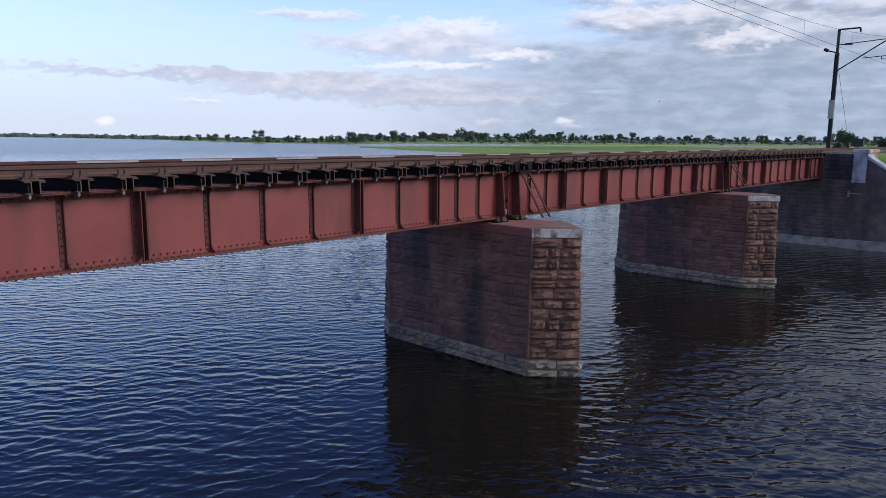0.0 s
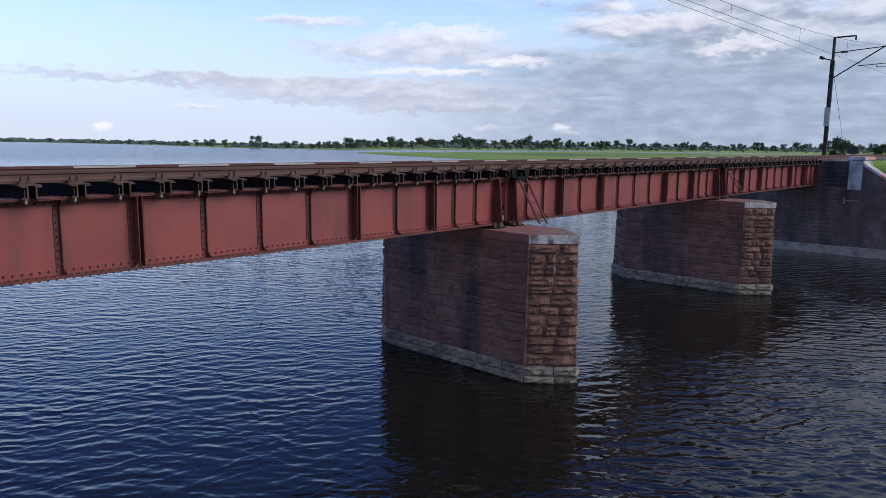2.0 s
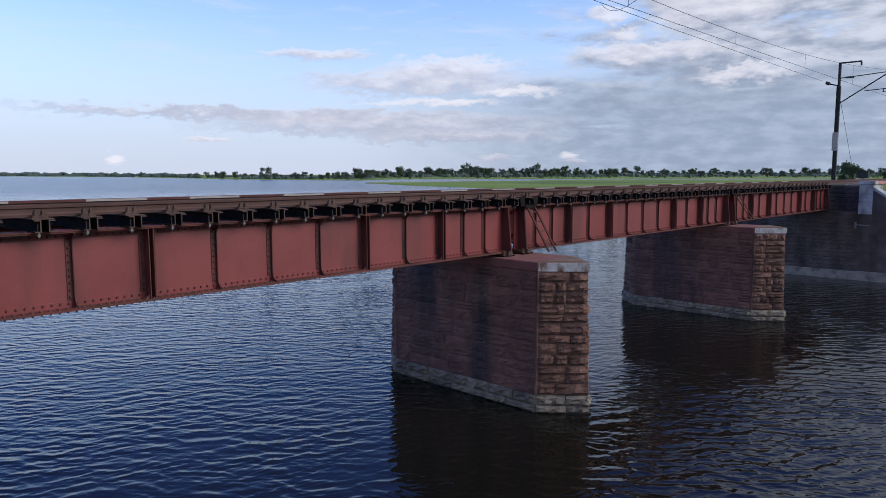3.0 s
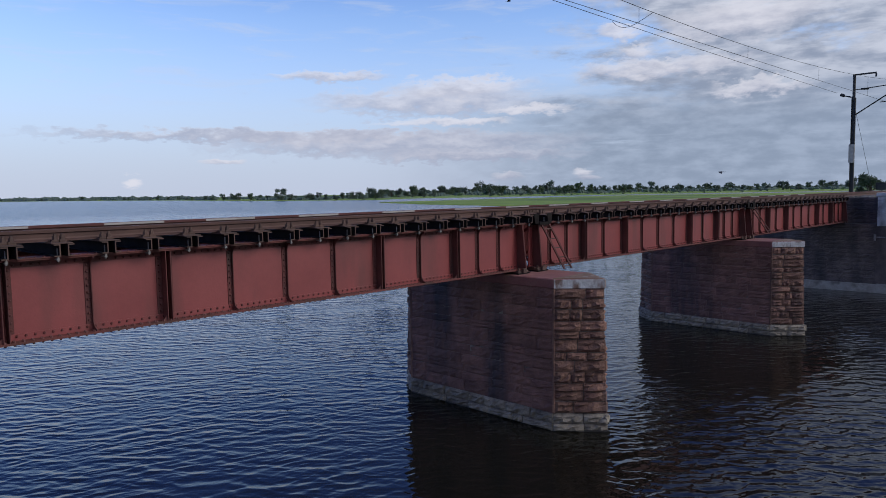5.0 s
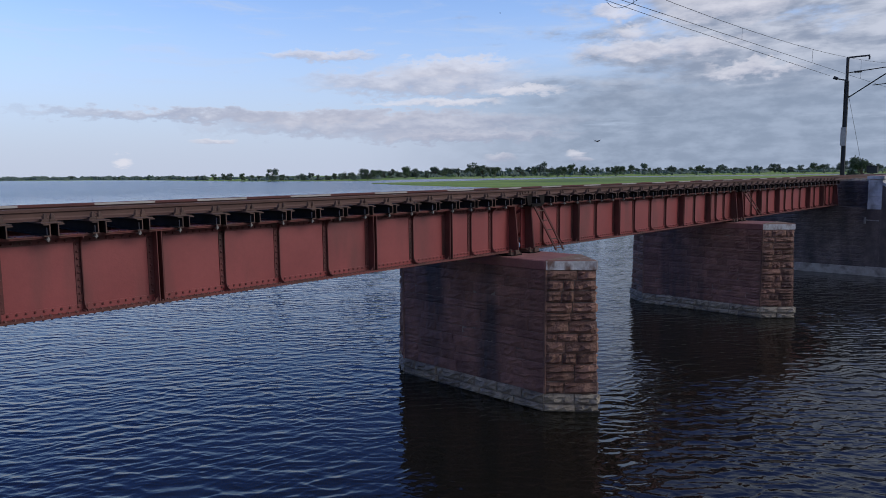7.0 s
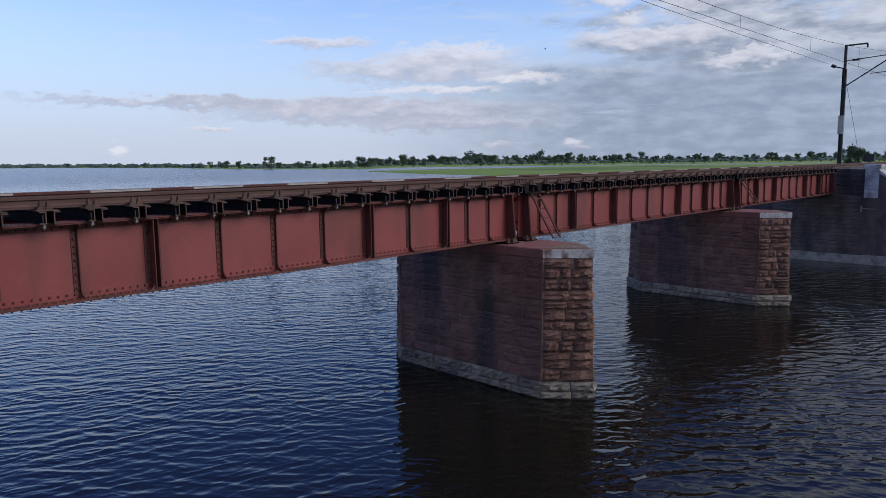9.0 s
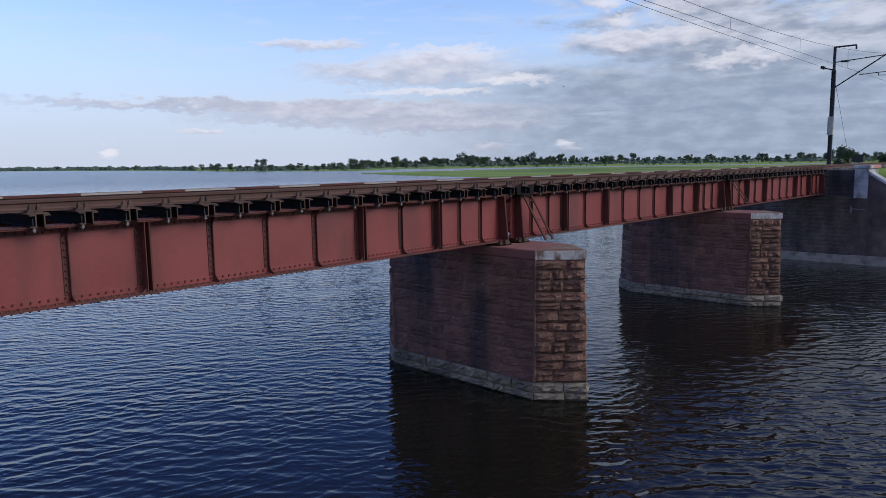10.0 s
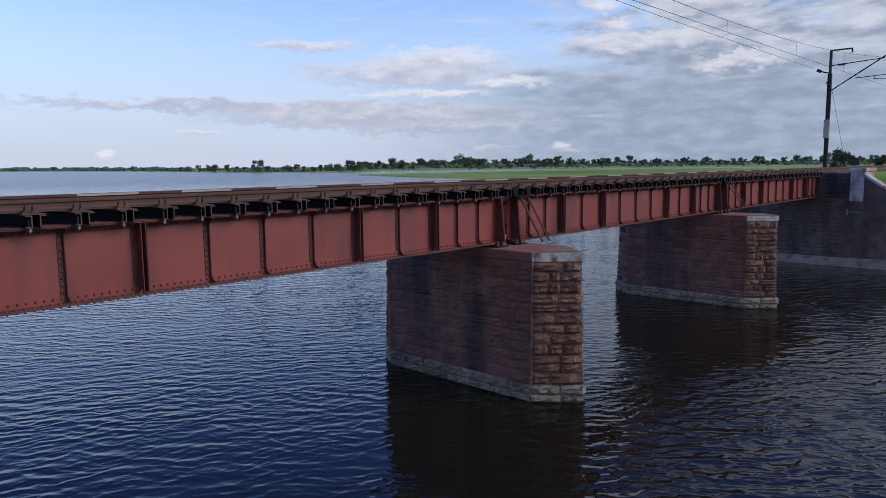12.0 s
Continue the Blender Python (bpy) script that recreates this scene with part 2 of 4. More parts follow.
MASTM = mat("dark_mast_steel", (0.03, 0.03, 0.034), (0.06, 0.058, 0.058), 3, (0.5, 0.7), metal=0.4)
WIREM = mat("black_wire", (0.02, 0.02, 0.022), (0.03, 0.03, 0.03), 3, (0.5, 0.7))
BARK = mat("bark", (0.06, 0.045, 0.035), (0.12, 0.09, 0.07), 5, (0.8, 1.0), bump=0.01)
LEAF = mat("dark_foliage", (0.05, 0.08, 0.045), (0.095, 0.135, 0.068), 0.6, (0.6, 0.8), vary=0.25)
# Distance haze is mixed into this leaf colour; the air itself is clear.
HAZY = mat("haze_tinted_foliage", (0.064, 0.095, 0.072), (0.11, 0.148, 0.105), 0.3, (0.7, 0.9), vary=0.3)
LEAF_L = mat("light_foliage", (0.085, 0.16, 0.03), (0.14, 0.235, 0.055), 0.6, (0.6, 0.8), vary=0.2)
GRASS = mat("meadow", (0.135, 0.235, 0.014), (0.265, 0.335, 0.042), 0.02, (0.8, 1.0), stains=((0.08, 0.13, 0.025), 0.03, (1, 0.25, 1), 0.52, 0.68))
FEATHER = mat("dark_feathers", (0.02, 0.02, 0.022), (0.05, 0.045, 0.04), 20, (0.6, 0.8))
BALLAST = mat("ballast_stone", (0.16, 0.14, 0.13), (0.3, 0.27, 0.25), 9, (0.8, 1.0), bump=0.02, bump_scale=20, vary=0.3)


# wave trains: length in metres, heading in degrees from +x, steepness
TRAINS = [(0.86, 46, 0.014), (0.64, 62, 0.028), (0.52, 34, 0.036), (0.43, 70, 0.036), (0.36, 24, 0.034), (0.30, 50, 0.034), (0.25, 82, 0.026), (0.20, 38, 0.024), (0.15, 8, 0.014)]
# sheltered water before the piers and the bank, and a gusty patch: x, y, reach, strength
PATCHES = [(-2.2, -1.4, 3.0, 0.5), (7.8, -1.9, 3.6, 0.45), (-8.0, -0.5, 5.0, 0.72), (2.5, -7.5, 5.5, 1.3)]


def water_material():
    """Dark lake water: several wave trains with wandering crests, gusts, and calmer water before the piers."""
    m = bpy.data.materials.new("rippled_lake_water")
    m.use_nodes = True
    nt = m.node_tree
    N, Lk = nt.nodes.new, nt.links.new
    b = nt.nodes["Principled BSDF"]
    b.inputs["Base Color"].default_value = (0.011, 0.010, 0.007, 1)
    b.inputs["IOR"].default_value = 1.33
    b.inputs["Specular Tint"].default_value = (0.70, 0.87, 1.0, 1)

    def put(sock, v):
        if hasattr(v, "links"):
            Lk(v, sock)
        else:
            sock.default_value = v

    def M(op, a, b=0.0, c=0.0):
        n = N("ShaderNodeMath")
        n.operation = op
        for k, v in enumerate((a, b, c)):
            put(n.inputs[k], v)
        return n.outputs[0]

    def ramp(v, lo, hi, a=0.0, b=1.0):
        n = N("ShaderNodeMapRange")
        n.interpolation_type = "SMOOTHSTEP"
        put(n.inputs["Value"], v)
        for key, val in (("From Min", lo), ("From Max", hi), ("To Min", a), ("To Max", b)):
            put(n.inputs[key], val)
        return n.outputs[0]

    def cloud(scale, detail, offset):
        mp, n, sep = N("ShaderNodeMapping"), N("ShaderNodeTexNoise"), N("ShaderNodeSeparateColor")
        mp.inputs["Location"].default_value = (offset, 2 * offset, 0)
        Lk(tc.outputs["Object"], mp.inputs["Vector"])
        Lk(mp.outputs["Vector"], n.inputs["Vector"])
        n.inputs["Scale"].default_value, n.inputs["Detail"].default_value = scale, detail
        Lk(n.outputs["Color"], sep.inputs["Color"])
        return list(sep.outputs)[:3]

    tc, geo, pos = N("ShaderNodeTexCoord"), N("ShaderNodeNewGeometry"), N("ShaderNodeSeparateXYZ")
    Lk(tc.outputs["Object"], pos.inputs[0])
    px, py = pos.outputs[0], pos.outputs[1]
    # the open lake is ruffled more finely than the water round the piers
    away = N("ShaderNodeVectorMath")
    away.operation = "LENGTH"
    Lk(geo.outputs["Position"], away.inputs[0])
    Lk(ramp(away.outputs["Value"], 30.0, 260.0, 0.02, 0.21), b.inputs["Roughness"])
    wander = cloud(0.8, 2.0, 0.0) + cloud(1.2, 2.0, 17.0) + cloud(1.0, 2.0, 41.0)
    groups = cloud(0.42, 1.0, 63.0) + cloud(0.6, 1.0, 87.0) + cloud(0.8, 1.0, 111.0)
    total = None
    for k, (length, heading, steep) in enumerate(TRAINS):
        kx, ky = 6.2832 / length * math.cos(radians(heading)), 6.2832 / length * math.sin(radians(heading))
        bend = 7.0 + 4.0 / length ** 0.5
        phase = M("MULTIPLY_ADD", wander[k], bend, M("MULTIPLY_ADD", px, kx, M("MULTIPLY", py, ky)))
        # narrow crests that lean with the wind, and wide troughs
        lean = M("MULTIPLY_ADD", M("SINE", phase), -0.55, phase)
        crest = M("POWER", M("MULTIPLY_ADD", M("SINE", lean), 0.5, 0.5), 1.3)
        height = M("MULTIPLY", crest, M("MULTIPLY", ramp(groups[k], 0.34, 0.66, 0.25, 1.6), 2.0 * steep * length / 6.2832))
        total = height if total is None else M("ADD", total, height)
    fine = N("ShaderNodeTexNoise")
    fine.inputs["Scale"].default_value, fine.inputs["Detail"].default_value = 5.0, 3.0
    Lk(tc.outputs["Object"], fine.inputs["Vector"])
    total = M("MULTIPLY_ADD", fine.outputs["Fac"], 0.006, total)
    gust = N("ShaderNodeTexNoise")
    gust.inputs["Scale"].default_value, gust.inputs["Detail"].default_value = 0.09, 2.0
    Lk(geo.outputs["Position"], gust.inputs["Vector"])
    # beyond the bridge the lake lies open to the wind
    place = N("ShaderNodeSeparateXYZ")
    Lk(geo.outputs["Position"], place.inputs[0])
    strength = M("MULTIPLY", ramp(gust.outputs["Fac"], 0.3, 0.7, 0.8, 1.25), ramp(place.outputs[1], 4.0, 26.0, 1.0, 1.6))
    for x, y, reach, force in PATCHES:
        d = N("ShaderNodeVectorMath")
        d.operation = "DISTANCE"
        Lk(geo.outputs["Position"], d.inputs[0])
        d.inputs[1].default_value = (x, y, 0)
        strength = M("MULTIPLY", strength, ramp(d.outputs["Value"], 0.35 * reach, 1.3 * reach, force, 1.0))
    bp = N("ShaderNodeBump")
    bp.inputs["Strength"].default_value, bp.inputs["Distance"].default_value = 1.0, 1.0
    Lk(M("MULTIPLY", total, strength), bp.inputs["Height"])
    Lk(bp.outputs["Normal"], b.inputs["Normal"])
    return m


WATERM = water_material()


# ------------------------------------------------------------------ mesh helpers
def box(bm, x0, x1, y0, y1, z0, z1):
    v = [bm.verts.new((x, y, z)) for x in (x0, x1) for y in (y0, y1) for z in (z0, z1)]
    for f in ((0, 1, 3, 2), (4, 6, 7, 5), (0, 4, 5, 1), (2, 3, 7, 6), (0, 2, 6, 4), (1, 5, 7, 3)):
        bm.faces.new([v[i] for i in f])


def prism(bm, pts, axis, a, b):
    """A closed outline pts (two coordinates) drawn out along the axis from a to b."""
    def at(p, w):
        return {"x": (w, p[0], p[1]), "y": (p[0], w, p[1]), "z": (p[0], p[1], w)}[axis]
    lo, hi = [bm.verts.new(at(p, a)) for p in pts], [bm.verts.new(at(p, b)) for p in pts]
    n = len(pts)
    for i in range(n):
        bm.faces.new((lo[i], lo[(i + 1) % n], hi[(i + 1) % n], hi[i]))
    bm.faces.new(lo[::-1])
    bm.faces.new(hi)
    return lo, hi


def rod(bm, a, b, r, n=6, r2=None):
    """A round bar from a to b."""
    a, b = Vector(a), Vector(b)
    q = (b - a).to_track_quat("Z", "Y")
    ring = [[bm.verts.new(p + q @ Vector((rr * math.cos(t), rr * math.sin(t), 0))) for t in (2 * math.pi * i / n for i in range(n))] for p, rr in ((a, r), (b, r if r2 is None else r2))]
    for i in range(n):
        bm.faces.new((ring[0][i], ring[0][(i + 1) % n], ring[1][(i + 1) % n], ring[1][i]))
    bm.faces.new(ring[0][::-1])
    bm.faces.new(ring[1])


def mesh_of(name, bm, material, bevel=0.0, smooth=False):
    if bevel:
        bmesh.ops.bevel(bm, geom=bm.edges[:], offset=bevel, segments=1, affect="EDGES", clamp_overlap=True)
    bmesh.ops.recalc_face_normals(bm, faces=bm.faces[:])
    me = bpy.data.meshes.new(name)
    bm.to_mesh(me)
    bm.free()
    me.materials.append(material)
    if smooth:
        me.shade_smooth()
    return me


def part(name, bm, material, parent=None, label="", bevel=0.0, smooth=False):
    me = bm if isinstance(bm, bpy.types.Mesh) else mesh_of(name, bm, material, bevel, smooth)
    ob = new(name, me)
    if parent:
        ob.parent = parent
    return tagged(ob, label)


def bm_box(*a):
    bm = bmesh.new()
    box(bm, *a)
    return bm


# ------------------------------------------------------------------ ground, water
SPAN = 13.0
ZB, ZTF, ZS, ZRF, ZR = 3.413, 4.49, 4.65, 4.676, 4.832       # girder foot, girder top, sleeper top, rail foot, rail top
YC = 1.10                                                   # track centre
WEB = 0.17                                                  # web face behind the flange's edge
XA = 25.7                                                   # abutment face


def smoothstep(a, b, x):
    t = min(1, max(0, (x - a) / (b - a)))
    return t * t * (3 - 2 * t)


def lerp_list(pairs, x):
    if x <= pairs[0][0]:
        return pairs[0][1]
    for (a, b), (c, d) in zip(pairs, pairs[1:]):
        if x <= c:
            return b + (d - b) * (x - a) / (c - a)
    return pairs[-1][1]


BANK = [(-60, 3500), (5, 3200), (13, 2300), (15, 2000), (20, 1480), (26, 950), (30, 690), (40, 545), (43, 650), (55, 682), (62, 745), (68, 762), (74, 795), (90, 800), (120, 900), (180, 1500)]


def land_height(x, y):
    """Lake bed, meadow tongue, far bank and the railway's bank."""
    wob = 14 * noise.noise((x * 0.012, y * 0.012, 3)) + 4 * noise.noise((x * 0.06, y * 0.06, 1))
    # the far bank, by bearing and distance from the near end of the bridge
    ex, ey = x - EYE[0], y - EYE[1]
    bearing, dist = math.degrees(math.atan2(ex, ey)), math.hypot(ex, ey)
    far = smoothstep(-6, 10, dist - lerp_list(BANK, bearing) + wob * 0.5) if bearing > -60 else 0.0
    # the meadow tongue between lake and channel
    near_edge = lerp_list([(-200, 60), (30, 130), (118, 166), (144, 176), (176, 187), (218, 202), (289, 237)], y)
    far_edge = lerp_list([(-200, 700), (177, 610), (226, 565), (290, 525), (320, 440), (324, 345), (330, 300), (335, 240)], y)
    tongue = smoothstep(-3, 4, x - near_edge + wob * 0.5) * smoothstep(-3, 4, far_edge - x + wob * 0.25) * smoothstep(-3, 3, 300 + wob * 0.4 - y) * smoothstep(-60, -20, y)
    bank = smoothstep(XA + 0.5, XA + 5, x) * smoothstep(16, 4.5, abs(y - YC))
    shore = smoothstep(30, 70, x - 0.2 * abs(y)) * smoothstep(60, 30, abs(y + 20))
    h = -2.5 + 2.85 * max(far, tongue, shore * 1.3) + 0.12 * noise.noise((x * 0.03, y * 0.03, 0))
    return max(h, -2.5 + 7.0 * bank)


def build_ground():
    # one sheet, fine near the bridge and coarse towards the horizon
    def axis(lo, hi):
        vals, v, step = [], 0.0, 3.0
        while v < hi:
            vals.append(v)
            v += step
            step *= 1.016
        neg, v, step = [], -3.0, 3.0
        while v > lo:
            neg.append(v)
            step *= 1.06
            v -= step
        return np.array([lo] + neg[::-1] + vals + [hi])
    xs, ys = axis(-3800, 4600) + 24, axis(-3800, 4600) + 1
    nx, ny = len(xs), len(ys)
    verts = [(x, y, land_height(x, y)) for x in xs for y in ys]
    faces = [(i * ny + j, (i + 1) * ny + j, (i + 1) * ny + j + 1, i * ny + j + 1) for i in range(nx - 1) for j in range(ny - 1)]
    me = bpy.data.meshes.new("ground")
    me.from_pydata(verts, [], faces)
    me.materials.append(GRASS)
    me.shade_smooth()
    tagged(new("ground", me), "flat green meadows and lake bed reaching the horizon", "ground", kind="structure")


def build_water():
    me = bpy.data.meshes.new("water")
    s = 4400
    me.from_pydata([(-s, -s, 0), (s, -s, 0), (s, s, 0), (-s, s, 0)], [], [(0, 1, 2, 3)])
    me.materials.append(WATERM)
    return tagged(new("water", me), "dark blue lake water with small wind ripples", "water", kind="structure")


build_ground()
water = build_water()


# ------------------------------------------------------------------ piers
HW, Y0, Y1, TIP = 0.715, -1.14, 3.36, 0.80                   # half width, shoulders, length of the cutwater


def outline(grow=0.0):
    g = grow
    w, t = HW + g * (0.4 if g > 0 else 1.0), TIP + g * 1.7
    return [(-w, Y0), (0, Y0 - t), (w, Y0), (w, Y1), (0, Y1 + t), (-w, Y1)]


def block_mesh(name, seed, rough, material, nx=6, nz=5):
    """A unit facing stone: x along the course, y outwards, z up, with a hewn face."""
    rnd = random.Random(seed)
    bm = bmesh.new()
    grid = {}
    for i in range(nx):
        for k in range(nz):
            u, w = i / (nx - 1), k / (nz - 1)
            edge = i in (0, nx - 1) or k in (0, nz - 1)
            d = rough * rnd.uniform(-0.2, 0.25) if edge else rough * rnd.uniform(0.1, 1.5)
            jx = 0 if i in (0, nx - 1) else rnd.uniform(-0.05, 0.05)
            jz = 0 if k in (0, nz - 1) else rnd.uniform(-0.06, 0.06)
            grid[i, k] = bm.verts.new((u + jx, d, w + jz))
    for i in range(nx - 1):
        for k in range(nz - 1):
            bm.faces.new((grid[i, k], grid[i + 1, k], grid[i + 1, k + 1], grid[i, k + 1]))
    ring = [grid[i, 0] for i in range(nx)] + [grid[nx - 1, k] for k in range(1, nz)] + [grid[i, nz - 1] for i in range(nx - 2, -1, -1)] + [grid[0, k] for k in range(nz - 2, 0, -1)]
    back = [bm.verts.new((v.co.x, -0.06, v.co.z)) for v in ring]
    for i in range(len(ring)):
        j = (i + 1) % len(ring)
        bm.faces.new((ring[i], ring[j], back[j], back[i]))
    return mesh_of(name, bm, material)


HEWN = [block_mesh("stone", s, 0.055, STONE) for s in range(8)]
FLAT = [block_mesh("stone", 20 + s, 0.024, STONE_D) for s in range(8)]
FOOT = [block_mesh("stone", 40 + s, 0.045, PLINTH, 8, 5) for s in range(6)]


def lay(parent, a, b, z0, z1, meshes, seed, mean, joint=0.009):
    """A course of facing stones between the plan points a and b."""
    rnd = random.Random(seed)
    a, b = Vector((*a, 0)), Vector((*b, 0))
    length = (b - a).length
    d = (b - a).normalized()
    out = Vector((d.y, -d.x, 0))
    n = max(1, round(length / (mean * rnd.uniform(0.85, 1.15))))
    cuts = [0.0] + [min(1, max(0, (i + rnd.uniform(-0.33, 0.33)) / n)) for i in range(1, n)] + [1.0]
    for c0, c1 in zip(cuts, cuts[1:]):
        s0, s1 = c0 * length + joint / 2, c1 * length - joint / 2
        st = part("stone", rnd.choice(meshes), None, parent)
        base = a + d * s0 + Vector((0, 0, z0 + joint / 2)) + out * rnd.uniform(-0.02 if meshes is FOOT else -0.012, 0.03 if meshes is FOOT else 0.014)
        m = Matrix.Identity(4)
        m.col[0][:3], m.col[1][:3], m.col[2][:3], m.col[3][:3] = d * (s1 - s0), out, (0, 0, z1 - z0 - joint), base
        st.matrix_basis = m


PIER_Z = (3.12, 3.335)
BATTER = 0.055                                              # the faces lean in from the water to the cap


def pier(x, seed):
    root = tagged(new("bridge_pier"), "red sandstone railway pier with pointed cutwaters, standing in the lake", "bridge pier", "piers under the railway bridge")
    root.location = (x, 0, 0)
    bm = bmesh.new()
    lo, hi = prism(bm, outline(-0.013), "z", -2.6, PIER_Z[0])
    for v, p in zip(lo, outline(BATTER * (PIER_Z[0] + 2.6) / PIER_Z[0] - 0.013)):
        v.co.x, v.co.y = p
    part("core", bm, MORTAR_P, root)
    bm = bmesh.new()
    lo, hi = prism(bm, outline(0.03), "z", PIER_Z[0], PIER_Z[1])
    part("cap", bm, CAPM, root, "red-washed cap stone", bevel=0.02)
    for k, (p, q) in enumerate(((0, 1), (1, 2), (3, 4), (4, 5))):
        o = [Vector((*v, 0)) for v in outline(0.032)]
        d = (o[q] - o[p]).normalized()
        nrm = Vector((d.y, -d.x, 0)) * 0.006
        a, b = o[p] + d * 0.02, o[q] - d * 0.02
        bm = bmesh.new()
        prism(bm, [(v.x, v.y) for v in (a, b, b + nrm, a + nrm)], "z", PIER_Z[0] + 0.012, PIER_Z[1] - 0.012)
        part("whitewash", bm, WASHM, root, "flaking whitewash on the cap stone")
    for tip, sh, sg in ((Y0 - TIP, Y0, 1), (Y1 + TIP, Y1, -1)):
        bm = bmesh.new()
        prism(bm, [(0, tip + sg * 0.03), (HW - 0.02, sh + sg * 0.02), (-HW + 0.02, sh + sg * 0.02)], "z", PIER_Z[1] + 0.0005, PIER_Z[1] + 0.012)
        part("cap_tip", bm, TANM, root, "bare tan stone at the cap's point")
    bm = bmesh.new()
    prism(bm, outline(BATTER + 0.034), "z", -0.2, 0.035)
    part("wet_course", bm, WETM, root, "dark wet stone at the waterline")
    for sx in (-1, 1):
        for yy in (Y0, Y1):
            bm = bmesh.new()
            rod(bm, (sx * (HW + BATTER * 0.35 - 0.008), yy, 0.4), (sx * (HW - 0.008), yy, PIER_Z[0]), 0.034, 8)
            part("corner_margin", bm, STONE, root, "dressed corner margin")
    for y in (WEB + 0.01, 2 * YC - WEB - 0.01):
        for dx in (-0.36, 0.36):
            part("bed_plate", bm_box(dx - 0.2, dx + 0.2, y - 0.27, y + 0.27, PIER_Z[1] - 0.003, PIER_Z[1] + 0.03), BLACK, root)
    base = [(0.0, 0.17), (0.17, 0.40)]
    n = 12
    rnd = random.Random(seed)
    zs = [0.40 + (PIER_Z[0] - 0.40) * (i + (rnd.uniform(-0.16, 0.16) if 0 < i < n else 0)) / n for i in range(n + 1)]
    for i, (z0, z1) in enumerate(base + list(zip(zs, zs[1:]))):
        foot = i < 2
        o = outline(BATTER + (0.035 if i else 0.015) if foot else BATTER * (1 - (z0 + z1) / 2 / PIER_Z[0]))
        for k, (p, q) in enumerate(((o[0], o[1]), (o[1], o[2]), (o[3], o[4]), (o[4], o[5]))):
            lay(root, p, q, z0, z1, FOOT if foot else HEWN, seed + i * 10 + k, 0.62 if foot else 0.46, 0.02 if foot else 0.017)
        lay(root, o[5], o[0], z0, z1, FOOT if foot else FLAT, seed + i * 10 + 7, 0.62, 0.02 if foot else 0.006)
        lay(root, o[2], o[3], z0, z1, FOOT if foot else FLAT, seed + i * 10 + 8, 1.2)
    return root


# ------------------------------------------------------------------ girder spans
HALF = [0.99, 2.03, 3.08, 4.10, 4.82, 5.53, 6.20]
WIDE = {1, 3}


def rivets(bm, pts, normal, r=0.02, h=0.019):
    """Round rivet heads as small domes."""
    nrm = Vector(normal)
    q = nrm.to_track_quat("Z", "Y")
    for p in pts:
        p = Vector(p)
        ring = [bm.verts.new(p + q @ Vector((r * math.cos(a), r * math.sin(a), 0))) for a in (math.pi / 3 * i for i in range(6))]
        top = [bm.verts.new(p + q @ Vector((0.55 * r * math.cos(a), 0.55 * r * math.sin(a), h))) for a in (math.pi / 3 * i for i in range(6))]
        for i in range(6):
            bm.faces.new((ring[i], ring[(i + 1) % 6], top[(i + 1) % 6], top[i]))
        bm.faces.new(top)


def knee_stiffener():
    """Angle with curved feet at both ends; outline in y, z, thickness along x."""
    h0, h1 = ZB + 0.03, ZTF - 0.035
    pts = [(WEB, h0), (0.0, h0), (0.0, h0 + 0.022)]
    arc = [(0.115 - 0.11 * (1 - math.sin(a)), 0.03 + 0.14 * (1 - math.cos(a))) for a in (math.pi / 2 * i / 6 for i in range(7))]
    pts += [(y, h0 + z) for y, z in arc] + [(y, h1 - z) for y, z in arc[::-1]] + [(0.0, h1 - 0.022), (0.0, h1), (WEB, h1)]
    bm = bmesh.new()
    prism(bm, pts, "x", -0.006, 0.006)
    box(bm, -0.075, -0.006, WEB - 0.012, WEB - 0.001, ZB + 0.12, ZTF - 0.11)
    rivets(bm, [(-0.042, WEB - 0.012, ZB + 0.17 + 0.095 * i) for i in range(9)], (0, -1, 0))
    return mesh_of("stiffener", bm, GRIME_SHADE)


def wide_stiffener():
    """Two outstanding legs side by side, with riveted angles against the web."""
    bm = bmesh.new()
    # The left leg is added so its shaded gap widens the dark band.
    for a, b in ((-0.074, -0.062), (-0.005, 0.007)):
        prism(bm, [(WEB, ZB + 0.03), (0.004, ZB + 0.03), (0.004, ZTF - 0.035), (WEB, ZTF - 0.035)], "x", a, b)
    for a, b, xr in ((-0.15, -0.074, -0.11), (0.007, 0.085, 0.05)):
        box(bm, a, b, WEB - 0.013, WEB - 0.001, ZB + 0.12, ZTF - 0.11)
        rivets(bm, [(xr, WEB - 0.013, ZB + 0.17 + 0.095 * i) for i in range(9)], (0, -1, 0))
    prism(bm, [(-0.15, ZB + 0.03), (-0.074, ZB + 0.03), (-0.074, ZB + 0.11)], "y", 0.03, 0.045)
    return mesh_of("stiffener", bm, GRIME_SHADE)


def end_plate():
    bm = bmesh.new()
    prism(bm, [(WEB, ZB + 0.03), (-0.10, ZB + 0.03), (-0.10, ZB + 0.07), (-0.0, ZTF - 0.035), (WEB, ZTF - 0.035)], "x", -0.008, 0.008)
    prism(bm, [(-0.10, ZB + 0.03), (-0.10, ZB + 0.07), (0.0, ZTF - 0.035), (0.012, ZTF - 0.035), (-0.085, ZB + 0.03)], "x", -0.016, 0.022)
    return mesh_of("end_stiffener", bm, GRIME_SHADE)


STIFF = {}


